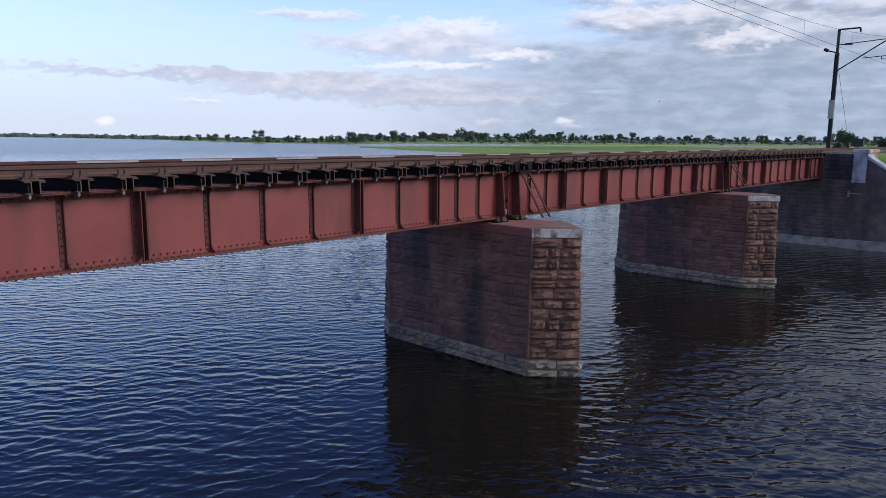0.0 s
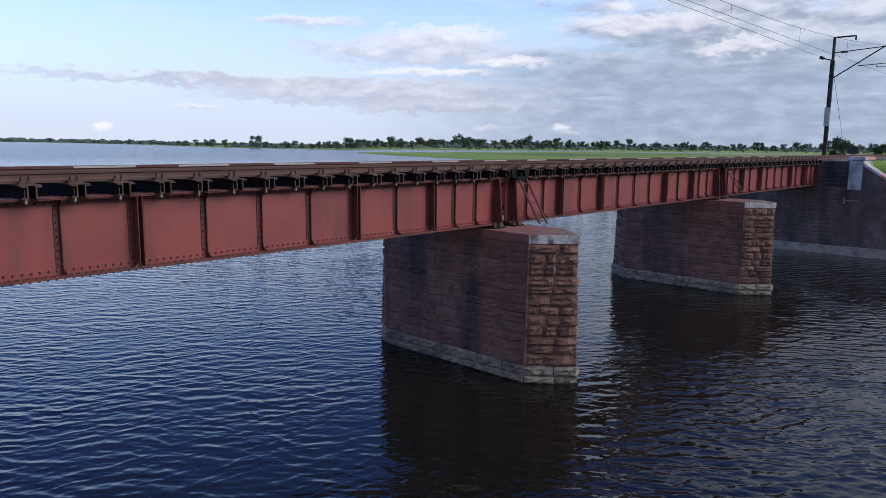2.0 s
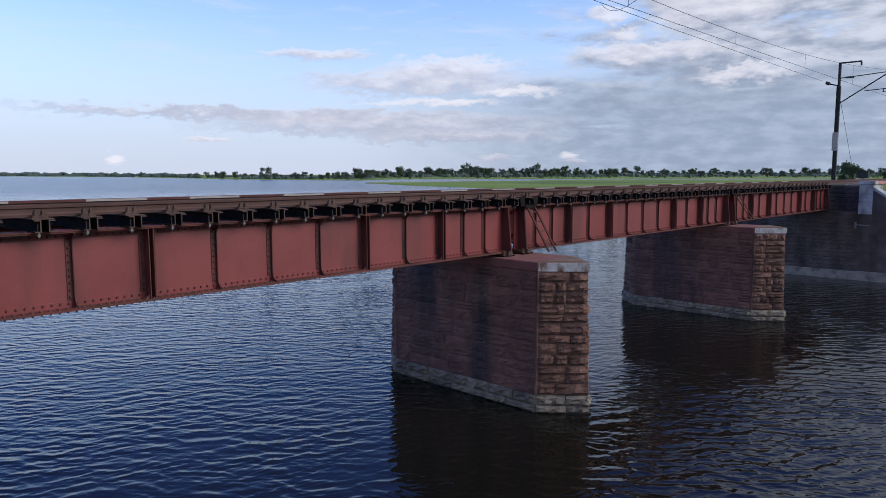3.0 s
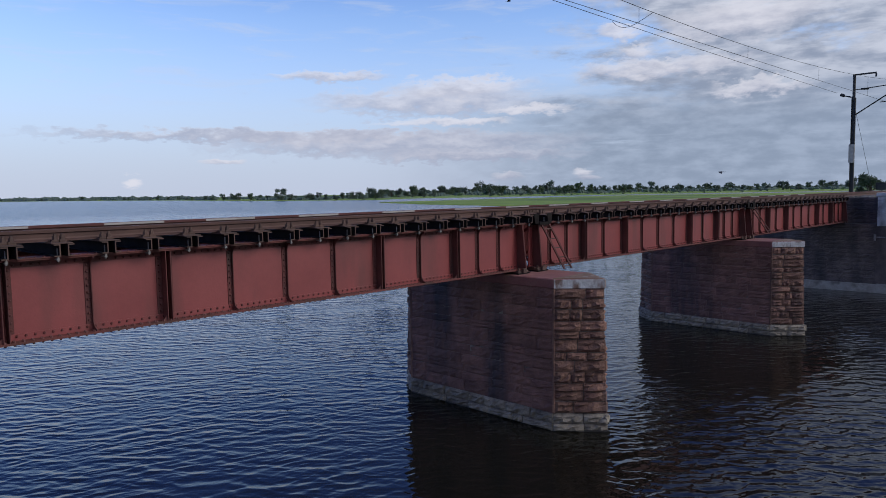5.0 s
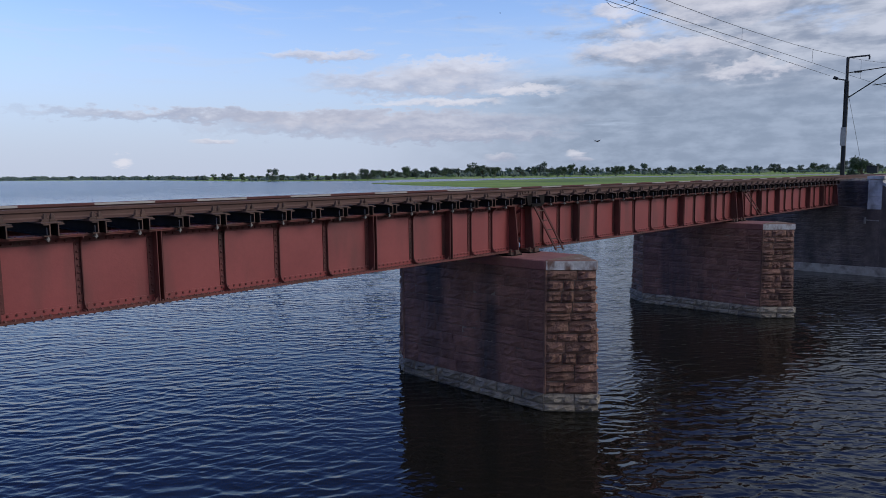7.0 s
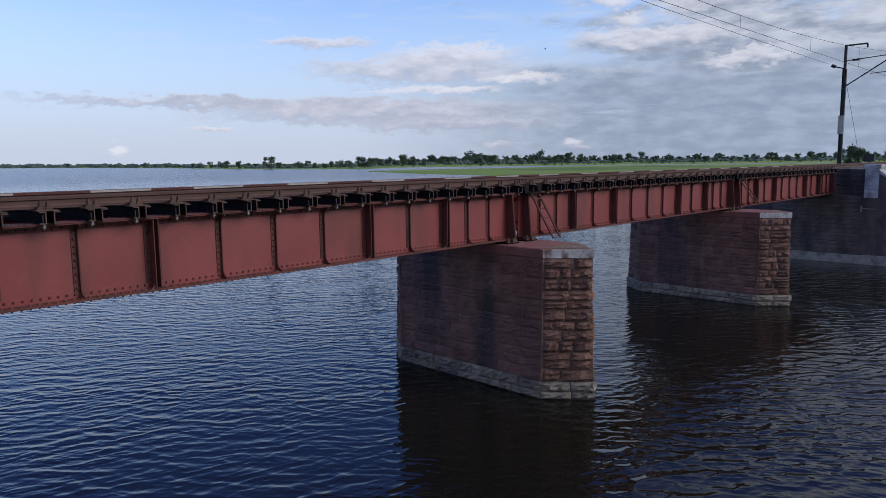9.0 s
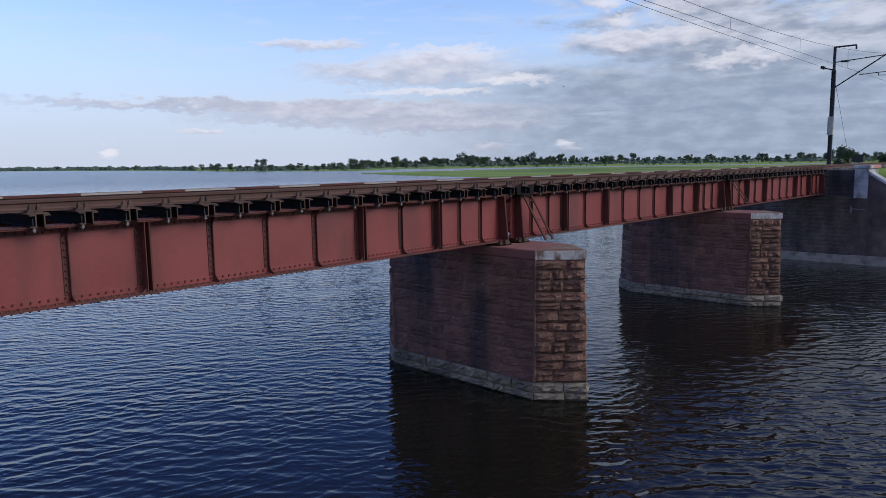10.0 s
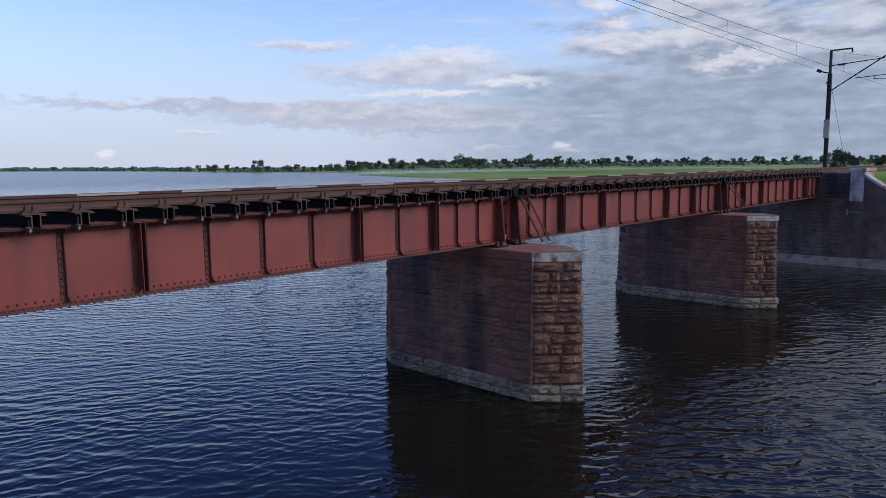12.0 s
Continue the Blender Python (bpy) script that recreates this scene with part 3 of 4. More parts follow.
def girder(parent, half_len, full):
    """One plate girder as a part with its pieces; its outer side faces -y at y = 0."""
    bm = bm_box(-half_len, half_len, WEB, WEB + 0.02, ZB + 0.02, ZTF - 0.02)
    g = part("girder", bm, RED, parent, "red-oxide riveted plate girder")
    w = 2 * WEB + 0.02
    for name, y0, z0, z1 in (("bottom_flange", 0, ZB, ZB + 0.014), ("cover_plate", 0.004, ZB + 0.014, ZB + 0.03),
                             ("top_flange", 0, ZTF - 0.014, ZTF), ("cover_plate", 0.01, ZTF - 0.034, ZTF - 0.014)):
        part(name, bm_box(-half_len, half_len, y0, w - y0, z0, z1), FLANGEM, g)
    for z0, z1, mat in ((ZB + 0.03, ZB + 0.115, RED), (ZTF - 0.12, ZTF - 0.034, FLANGEM)):
        for s in (WEB - 0.012, WEB + 0.021):
            part("flange_angle", bm_box(-half_len, half_len, s, s + 0.011, z0, z1), mat, g)
    if full:
        bm = bmesh.new()
        n = int(2 * half_len / 0.105)
        xs = [-half_len + 0.06 + 0.105 * i for i in range(n)]
        rivets(bm, [(x, WEB - 0.012, ZB + 0.085) for x in xs], (0, -1, 0))
        rivets(bm, [(x, WEB - 0.012, ZTF - 0.085) for x in xs], (0, -1, 0))
        rivets(bm, [(x + 0.05, 0.035, ZB + 0.03) for x in xs], (0, 0, 1))
        rivets(bm, [(x + 0.05, 0.095, ZB + 0.03) for x in xs], (0, 0, 1))
        rivets(bm, [(x + 0.05, 0.035, ZB) for x in xs], (0, 0, -1))
        rivets(bm, [(x + 0.02, 0.04, ZTF) for x in xs], (0, 0, 1), 0.016, 0.014)
        tagged(part("rivets", bm, RIVETM, g), kind="stuff")
    return g


def span(x0, seed):
    root = tagged(new("girder_span"), "red-oxide painted riveted plate girder span of a railway bridge", "bridge span", "spans of the railway bridge")
    root.location = (x0 + SPAN / 2, 0, 0)
    half = 6.36
    g = girder(root, half, True)
    if not STIFF:
        STIFF.update(knee=knee_stiffener(), wide=wide_stiffener(), end=end_plate())
    for k in range(-7, 8):
        a = abs(k)
        xx = 0 if not k else math.copysign(HALF[a - 1], k)
        kind = "end" if a == 7 else "wide" if a in (2, 4) else "knee"
        part("stiffener" if a < 7 else "end_stiffener", STIFF[kind], None, g).location = (xx, 0, 0)
    far = girder(root, half, False)
    far.location = (0, 2 * YC, 0)
    far.scale = (1, -1, 1)
    for k in (-6.2, -4.1, -2.03, 0, 2.03, 4.1, 6.2):
        bm = bmesh.new()
        ya, yb = WEB + 0.035, 2 * YC - WEB - 0.035
        for za, zb in ((ZB + 0.1, ZTF - 0.1), (ZTF - 0.1, ZB + 0.1)):
            d = 0.035 if za < zb else 0
            prism(bm, [(ya, za - 0.04), (yb, zb - 0.04), (yb, zb + 0.04), (ya, za + 0.04)], "x", k + d, k + d + 0.012)
        part("cross_brace", bm, RED, root)
    for xx in (-6.14, 6.14):
        for y in (WEB + 0.01, 2 * YC - WEB - 0.01):
            bm = bmesh.new()
            box(bm, xx - 0.18, xx + 0.18, y - 0.24, y + 0.24, ZB - 0.048, ZB - 0.002)
            for dx in (-0.14, 0.14):
                rod(bm, (xx + dx, y - 0.21, ZB - 0.048), (xx + dx, y - 0.21, ZB + 0.07), 0.022)
            box(bm, xx - 0.06, xx + 0.06, y - 0.3, y - 0.24, ZB - 0.048, ZB + 0.05)
            part("bearing", bm, RUST, root)
    return root


# ------------------------------------------------------------------ track
PITCH = 0.584
FIRST = -14.05


def channel(bm, xw, s, y0, y1):
    """Steel channel with its web at xw and flanges towards s."""
    a, b = sorted((xw, xw + s * 0.008))
    box(bm, a, b, y0, y1, ZTF + 0.004, ZS - 0.012)
    a, b = sorted((xw, xw + s * 0.075))
    box(bm, a, b, y0, y1, ZS - 0.012, ZS)
    box(bm, a, b, y0, y1, ZTF + 0.002, ZTF + 0.014)


def sleeper_thing():
    root = tagged(new("bridge_sleeper"), "black double-channel steel sleeper lying across the girders", "railway sleeper", "sleepers on the bridge")
    y0, y1 = -0.12, 2 * YC + 0.12
    bm = bmesh.new()
    channel(bm, -0.045, -1, y0, y1)
    part("channel", bm, BLACK, root)
    bm = bmesh.new()
    channel(bm, 0.045, 1, y0, y1)
    part("channel", bm, BLACK, root)
    # Paler strips on the ends: worn steel, with the edges' light painted in.
    for xw, s in ((-0.045, -1), (0.045, 1)):
        bm = bmesh.new()
        a, b = sorted((xw - s * 0.002, xw + s * 0.012))
        box(bm, a, b, y0 - 0.006, y0 - 0.001, ZTF + 0.002, ZS)
        a, b = sorted((xw + s * 0.012, xw + s * 0.077))
        box(bm, a, b, y0 - 0.006, y0 - 0.001, ZS - 0.014, ZS + 0.001)
        box(bm, a, b, y0 - 0.006, y0 - 0.001, ZTF + 0.002, ZTF + 0.016)
        part("worn_lit_end", bm, RUST, root, "rusty cut end with its lit edge painted in")
    for y, s in ((YC - 0.873, 1), (YC + 0.873, -1)):
        bm = bmesh.new()
        a, b = sorted((y - s * 0.29, y + s * 0.2))
        box(bm, -0.13, 0.13, a, b, ZS + 0.002, ZS + 0.016)
        box(bm, -0.09, 0.09, y - 0.10, y + 0.10, ZS + 0.016, ZRF - 0.001)
        part("rail_plate", bm, RUST, root)
        for dx in (-0.042, 0.046):
            yb = y - s * 0.135
            bm = bmesh.new()
            rod(bm, (dx, yb, ZS + 0.016), (dx, yb, ZS + 0.125), 0.019)
            rod(bm, (dx, yb, ZS + 0.052), (dx, yb, ZS + 0.1), 0.034)
            a, b = sorted((yb - s * 0.035, yb + s * 0.075))
            box(bm, dx - 0.04, dx + 0.04, a, b, ZS + 0.034, ZS + 0.052)
            box(bm, dx - 0.05, dx + 0.05, yb - 0.03, yb + 0.03, ZS + 0.016, ZS + 0.034)
            part("rail_bolt", bm, RUST, root)
    bm = bmesh.new()
    rod(bm, (-0.05, y0 + 0.10, ZS - 0.05), (-0.05, y0 + 0.10, ZTF - 0.07), 0.013)
    rod(bm, (-0.05, y0 + 0.10, ZTF - 0.02), (-0.05, y0 + 0.10, ZTF - 0.055), 0.023)
    box(bm, -0.07, -0.03, y0 + 0.08, y0 + 0.2, ZTF - 0.05, ZTF - 0.038)
    part("hook_bolt", bm, GREYM, root, "pale galvanised hook bolt")
    return root


MARKS = [-10.8, -8.73, -6.99, -5.03, -2.84, -0.5, 1.49, 3.43, 5.64, 7.97, 10.1, 12.2, 14.3, 16.4, 18.5, 20.6, 22.7, 24.8]


def rails():
    f = ZRF
    for yc in (YC - 0.873, YC + 0.873):
        top = ZR
        root = tagged(new("rail"), "weathered brown running rail" if yc < YC else "running rail with red head and white paint marks", "rail", "rails of the track")
        x1 = 120.0
        foot = [(0.075, f), (0.075, f + 0.012), (0.02, f + 0.03), (0.009, f + 0.05), (0.009, top - 0.052)]
        head = [(0.009, top - 0.052), (0.034, top - 0.042), (0.036, top - 0.006), (0.03, top)]
        for name, half, m in (("web_and_foot", foot, RAILM), ("head", head, RAILM if yc < YC else HEADM)):
            bm = bmesh.new()
            prism(bm, [(yc + a, z) for a, z in half] + [(yc - a, z) for a, z in half[::-1]], "x", -16.0, x1)
            part(name, bm, m, root)
        for xj in (-12.3, 0.55, 13.4, 26.3):
            for s in (-1, 1):
                a, b = sorted((yc + s * 0.011, yc + s * 0.03))
                bm = bm_box(xj - 0.3, xj + 0.3, a, b, f + 0.035, top - 0.056)
                for i in range(4):
                    rod(bm, (xj - 0.21 + 0.14 * i, yc + s * 0.03, f + 0.085), (xj - 0.21 + 0.14 * i, yc + s * 0.052, f + 0.085), 0.018)
                part("fishplate", bm, RUST, root)
        if yc > YC:
            for i, x in enumerate(MARKS):
                part("white_mark", bm_box(x, x + 0.98, yc - 0.0395, yc - 0.0365, top - 0.040, top - 0.006), PLATE, root, "chipped white paint mark on the rail head")


# ------------------------------------------------------------------ abutment
def abutment():
    root = tagged(new("abutment"), "dark stained masonry bridge abutment with limewashed pilaster", "abutment", kind="structure")
    bm = bmesh.new()
    box(bm, XA, XA + 3.0, -1.45, 7.0, -2.6, ZB - 0.075)
    box(bm, XA + 1.0, XA + 3.0, -1.45, 7.0, ZB - 0.075, 4.62)
    part("breast_wall", bm, MORTAR_D, root)
    faces = [block_mesh("stone", 60 + k, 0.02, CONC) for k in range(6)]
    for i in range(14):
        z0 = 0.42 + i * 0.2085
        lay(root, (XA - 0.012, 7.0), (XA - 0.012, -1.38), z0, z0 + 0.2085, faces, 700 + i, 0.62)
    for i in range(6):
        z0 = ZB - 0.075 + i * 0.213
        lay(root, (XA + 0.988, 7.0), (XA + 0.988, -1.38), z0, z0 + 0.213, faces, 800 + i, 0.7)
    bm = bmesh.new()
    box(bm, XA - 0.1, XA + 3.2, -1.46, 7.1, -2.6, 0.42)
    part("footing", bm, FOOTM, root)
    bm = bm_box(XA - 0.04, XA + 2.0, -1.97, -1.38, -2.6, 3.25)
    part("pilaster_foot", bm, CONC, root)
    for i in range(7):
        z = 3.25 + i * 0.205
        part("limewashed_course", bm_box(XA - 0.04 - 0.008 * (i % 2), XA + 2.0, -1.97, -1.38, z, z + 0.198), WHITEM, root, "limewashed pilaster masonry" if not i else "", bevel=0.008)
    part("coping", bm_box(XA - 0.1, XA + 0.6, -2.04, -1.33, 4.69, 4.86), WHITEM, root, "pale coping stone", bevel=0.015)
    part("red_coping", bm_box(XA + 0.606, XA + 2.2, -2.04, -1.33, 4.69, 4.86), PINK, root, "red painted coping stone", bevel=0.015)
    # wing wall in line with the face, its top falling away from the track
    def slope(y):
        return 4.44 + (y + 1.97) * 0.66
    bm = bmesh.new()
    prism(bm, [(-1.972, -2.6), (-1.972, slope(-1.972)), (-7.6, slope(-7.6)), (-7.6, -2.6)], "x", XA - 0.03, XA + 0.75)
    part("wing_wall", bm, CONC, root, "blotched dark wing wall")
    for i in range(7):
        a, b = -1.975 - 0.8 * i, -1.975 - 0.8 * (i + 1) + 0.008
        bm = bmesh.new()
        prism(bm, [(a, slope(a)), (a, slope(a) + 0.13), (b, slope(b) + 0.13), (b, slope(b))], "x", XA - 0.09, XA + 0.85)
        part("wing_coping", bm, WHITEM if i % 2 == 0 else PINK, root, "red and white painted coping")
    part("footing_step", bm_box(XA - 0.14, XA + 1, -7.7, -1.44, -2.6, 0.45), FOOTM, root)
    # thin pipe stub on the pilaster
    bm = bmesh.new()
    rod(bm, (XA - 0.07, -1.36, 2.72), (XA - 0.07, -1.9, 2.70), 0.03)
    box(bm, XA - 0.14, XA - 0.04, -1.36, -1.28, 2.55, 2.85)
    part("pipe_stub", bm, GREYM, root, "pale pipe stub")


def ballast():
    """Loose stones on the bank behind the abutment."""
    rnd = random.Random(9)
    verts, faces = [], []
    for i in range(1500):
        x, y = rnd.uniform(XA + 1.0, XA + 26), rnd.uniform(-1.3, 3.6)
        s = rnd.uniform(0.03, 0.075)
        b = len(verts)
        z = 4.62 + 0.06 * rnd.random() if x > XA + 3 else 4.62
        for d in ((1, 0, 0), (0, 1, 0), (-1, 0, 0), (0, -1, 0), (0, 0, 1), (0, 0, -1)):
            k = s * rnd.uniform(0.7, 1.3)
            verts.append((x + d[0] * k, y + d[1] * k, z + d[2] * k))
        faces += [(b + p, b + q, b + t) for p, q, t in ((0, 1, 4), (1, 2, 4), (2, 3, 4), (3, 0, 4), (1, 0, 5), (2, 1, 5), (3, 2, 5), (0, 3, 5))]
    me = bpy.data.meshes.new("ballast")
    me.from_pydata(verts, [], faces)
    me.materials.append(BALLAST)
    tagged(new("ballast", me), "grey broken stone ballast on the railway bank", "ballast", kind="stuff")


def line_box():
    root = tagged(new("equipment_box"), "small dark grey metal box on a post beside the line", "equipment box")
    x, y, z = 58.0, 5.4, 4.3
    part("post", bm_box(x - 0.06, x + 0.06, y - 0.06, y + 0.06, z, z + 0.5), MASTM, root)
    part("housing", bm_box(x - 0.3, x + 0.3, y - 0.4, y + 0.4, z + 0.5, z + 1.1), MASTM, root, bevel=0.02)
    part("lid", bm_box(x - 0.34, x + 0.34, y - 0.44, y + 0.44, z + 1.1, z + 1.15), MASTM, root)


# ------------------------------------------------------------------ overhead line
def mast():
    root = tagged(new("catenary_mast"), "dark steel overhead line mast with cantilever arm beside the track", "catenary mast")
    x, y, z0, z1 = 43.0, 4.08, 4.4, 13.0
    bm = bmesh.new()
    for dy in (-0.13, 0.11):
        box(bm, x - 0.1, x + 0.1, y + dy, y + dy + 0.02, z0, z1 - 1.6)
    box(bm, x - 0.008, x + 0.008, y - 0.11, y + 0.11, z0, z1 - 1.6)
    part("column", bm, MASTM, root)
    bm = bmesh.new()
    rod(bm, (x, y, z1 - 1.8), (x, y, z1), 0.1, 8)
    part("head_tube", bm, MASTM, root)
    bm = bmesh.new()
    box(bm, x - 0.05, x + 0.05, y - 1.35, y + 0.06, z1 - 0.05, z1 + 0.05)
    box(bm, x - 0.04, x + 0.04, y - 1.38, y - 1.28, z1 - 0.28, z1 - 0.05)
    part("bracket", bm, MASTM, root)
    bm = bmesh.new()
    rod(bm, (x, y - 0.1, 11.95), (x, y - 3.3, 12.15), 0.035)
    part("stay_tube", bm, MASTM, root)
    bm = bmesh.new()
    for i in range(7):
        rod(bm, (x, y - 0.45 - 0.07 * i, 11.96), (x, y - 0.49 - 0.07 * i, 11.97), 0.08, 8)
    part("insulator", bm, MASTM, root)
    bm = bmesh.new()
    rod(bm, (x, y - 0.1, 10.2), (x, y - 3.6, 12.45), 0.045)
    part("bracket_tube", bm, MASTM, root)
    bm = bmesh.new()
    rod(bm, (x, y - 1.6, 10.95), (x, y - 3.9, 11.05), 0.03)
    rod(bm, (x, y - 2.75, 11.0), (x, y - 2.75, 10.78), 0.025)
    rod(bm, (x, y - 2.7, 10.82), (x, y - 3.8, 10.74), 0.022)
    rod(bm, (x, y - 3.8, 10.74), (x, y - 4.05, 10.62), 0.022)
    part("register_arm", bm, MASTM, root)
    bm = bmesh.new()
    rod(bm, (x, y + 0.1, 11.45), (x, y + 0.6, 11.6), 0.05)
    rod(bm, (x, y + 0.6, 11.6), (x, y + 0.85, 11.72), 0.11, 8)
    part("feeder_insulator", bm, MASTM, root)
    bm = bmesh.new()
    box(bm, x - 0.2, x - 0.11, y - 0.16, y + 0.19, 6.85, 8.15)
    part("marker_plate", bm, PLATE, root, "pale marker plate")
    return root


def wire(name, pts, r, label, parent=None):
    bm = bmesh.new()
    for a, b in zip(pts, pts[1:]):
        rod(bm, a, b, r, 5)
    ob = part(name, bm, WIREM, parent)
    return tagged(ob, label, "overhead wire", "overhead wires")


# ------------------------------------------------------------------ trees
def tree_mesh(seed, height, spread, clumps, material, leaf=1.0):
    """Trunk with limbs, and a crown of many leaf clumps."""
    rnd = random.Random(seed)
    tb, cb = bmesh.new(), bmesh.new()
    rod(tb, (0, 0, -0.03 * height), (0.02 * height, 0, 0.55 * height), 0.03 * height, 6, 0.016 * height)
    lobes = []
    for i in range(rnd.randint(8, 12)):
        a, r = rnd.uniform(0, 6.28), spread * rnd.uniform(0.2, 0.62)
        p = Vector((r * math.cos(a), r * math.sin(a), height * rnd.uniform(0.16, 0.78)))
        rod(tb, (0, 0, height * rnd.uniform(0.25, 0.5)), p, 0.014 * height, 4, 0.005 * height)
        lobes.append((p, spread * rnd.uniform(0.26, 0.44)))
    for i in range(clumps):
        p, r = rnd.choice(lobes)
        d = Vector((rnd.gauss(0, 1), rnd.gauss(0, 1), rnd.gauss(0, 0.8))).normalized() * r * rnd.uniform(0.3, 1.0)
        c, s = p + d, height * rnd.uniform(0.04, 0.085) * leaf
        c.z = max(c.z, 0.06 * height)
        vs = [cb.verts.new(c + Vector((rnd.uniform(-1, 1), rnd.uniform(-1, 1), rnd.uniform(-1, 1))).normalized() * s) for _ in range(4)]
        for f in ((0, 1, 2), (0, 2, 3), (0, 3, 1), (1, 3, 2)):
            cb.faces.new([vs[j] for j in f])
    return mesh_of("trunk", tb, BARK), mesh_of("crown", cb, material)


def place_tree(meshes, x, y, z, s, turn, label, name="tree"):
    root = tagged(new(name), label, "tree", "trees on the far bank")
    root.matrix_basis = pose(x, y, z, 0, 0, turn) @ Matrix.Diagonal((s, s, s, 1))
    part("trunk", meshes[0], None, root)
    part("crown", meshes[1], None, root)
    return root


def far_trees():
    """Trees along the far bank, dense in the middle and thinning out to both sides."""
    rnd = random.Random(5)
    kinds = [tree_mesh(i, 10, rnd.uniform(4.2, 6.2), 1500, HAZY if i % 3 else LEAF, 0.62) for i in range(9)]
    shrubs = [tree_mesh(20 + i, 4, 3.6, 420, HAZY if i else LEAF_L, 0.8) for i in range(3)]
    dens = [(13, 1.6), (24, 2.0), (27, 1.5), (34, 1.5), (36, 1.8), (42, 2.6), (44, 4.6), (55, 4.2), (58, 3.0), (66, 2.8), (84, 2.6)]
    az = 12.0
    while az < 84:
        az += rnd.uniform(0.4, 1.6) / lerp_list(dens, az)
        back = smoothstep(36, 46, az)
        r = lerp_list(BANK, az) * rnd.uniform(1.03 + 0.45 * back, 1.16 + 0.9 * back)
        far = lerp_list(BANK, az) > 900
        s = rnd.uniform(0.55, 1.05) * (0.7 if far else 0.95 + 0.75 * back if az < 57 else rnd.uniform(1.3, 2.0))
        if rnd.random() < 0.12:
            s *= 1.4
        x, y = EYE[0] + r * math.sin(radians(az)), EYE[1] + r * math.cos(radians(az))
        place_tree(rnd.choice(kinds), x, y, 0.1, s, rnd.uniform(0, 360), "dark green broad-crowned tree on the far bank")
    # distant hedges and woods on the plain, past counting: heaps of small leafy lumps
    verts, faces = [], []
    for i in range(24000):
        az = rnd.uniform(10, 86)
        r = lerp_list(BANK, az) * rnd.choice((1.12, 1.3, 1.45, 1.75) if az < 41 else (1.6, 1.9, 2.2, 2.6, 3.2)) * rnd.uniform(0.985, 1.015)
        dense = noise.noise((az * 0.55, r * 0.004, 7))
        if dense < (-0.4 if 41 < az < 57 else -0.1):
            continue
        hgt = (2.6 + 2.4 * noise.noise((az * 2.3, r * 0.01, 2))) * rnd.uniform(0.3, 1.35) * r / 800 * (0.75 if az > 57 else 1.25 if az > 41 else 0.8)
        x, y, w = EYE[0] + r * math.sin(radians(az)), EYE[1] + r * math.cos(radians(az)), r * 0.0026
        b = len(verts)
        for dx, dy, dz in ((-1, -1, 0), (1, -1, 0), (1, 1, 0), (-1, 1, 0), (-0.8, -0.6, 0.6), (0.7, -0.8, 0.7), (0.8, 0.6, 0.6), (-0.6, 0.8, 0.75), (0, 0, 1)):
            k = rnd.uniform(0.7, 1.25)
            verts.append((x + dx * w * k, y + dy * w * k, 0.2 + dz * hgt * k))
        faces += [tuple(b + v for v in f) for f in ((0, 1, 5, 4), (1, 2, 6, 5), (2, 3, 7, 6), (3, 0, 4, 7), (4, 5, 8), (5, 6, 8), (6, 7, 8), (7, 4, 8))]
    me = bpy.data.meshes.new("far_woods")
    me.from_pydata(verts, [], faces)
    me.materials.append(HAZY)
    tagged(new("far_woods", me), "distant dark green hedges and woods on the plain", "woods", kind="stuff")
    # low scrub between and behind the trees
    for i in range(190):
        az = rnd.uniform(13, 83)
        r = lerp_list(BANK, az) * rnd.uniform(1.03, 1.5)
        s = rnd.uniform(0.5, 1.2)
        x, y = EYE[0] + r * math.sin(radians(az)), EYE[1] + r * math.cos(radians(az))
        tagged(place_tree(rnd.choice(shrubs), x, y, 0.1, s, rnd.uniform(0, 360), "dark green bush on the meadow", "bush"), category="bush", group="bushes on the meadows")
    # trees and scrub beside the line behind the mast
    near = [tree_mesh(50 + i, 10, 2.9, 4200, LEAF, 0.32) for i in range(2)]
    scrub = [tree_mesh(60 + i, 4, 2.9, 2400, LEAF_L if i < 2 else LEAF, 0.4) for i in range(3)]
    for az, r, k, s, lab in ((77.25, 165, 1, 1.0, "rounded dark green tree beside the railway line"), (79.5, 195, 3, 0.85, "dark green tree beside the railway line"), (80.5, 175, 4, 0.85, "dark green tree beside the railway line"), (81.7, 165, 2, 0.9, "dark green tree beside the railway line")):
        x, y = EYE[0] + r * math.sin(radians(az)), EYE[1] + r * math.cos(radians(az))
        tagged(place_tree(near[k % 2], x, y, land_height(x, y) - 0.1, s, 40 * az, lab), group="trees beside the line")
    for i in range(16):
        az, r = 75.4 + 0.45 * i + rnd.uniform(-0.2, 0.2), rnd.uniform(120, 165)
        x, y = EYE[0] + r * math.sin(radians(az)), EYE[1] + r * math.cos(radians(az))
        tagged(place_tree(scrub[i % 3], x, y, land_height(x, y) - 0.2, rnd.uniform(0.8, 1.02), 77 * i, "light green shrub beside the railway line", "shrub"), category="shrub", group="shrubs beside the line")


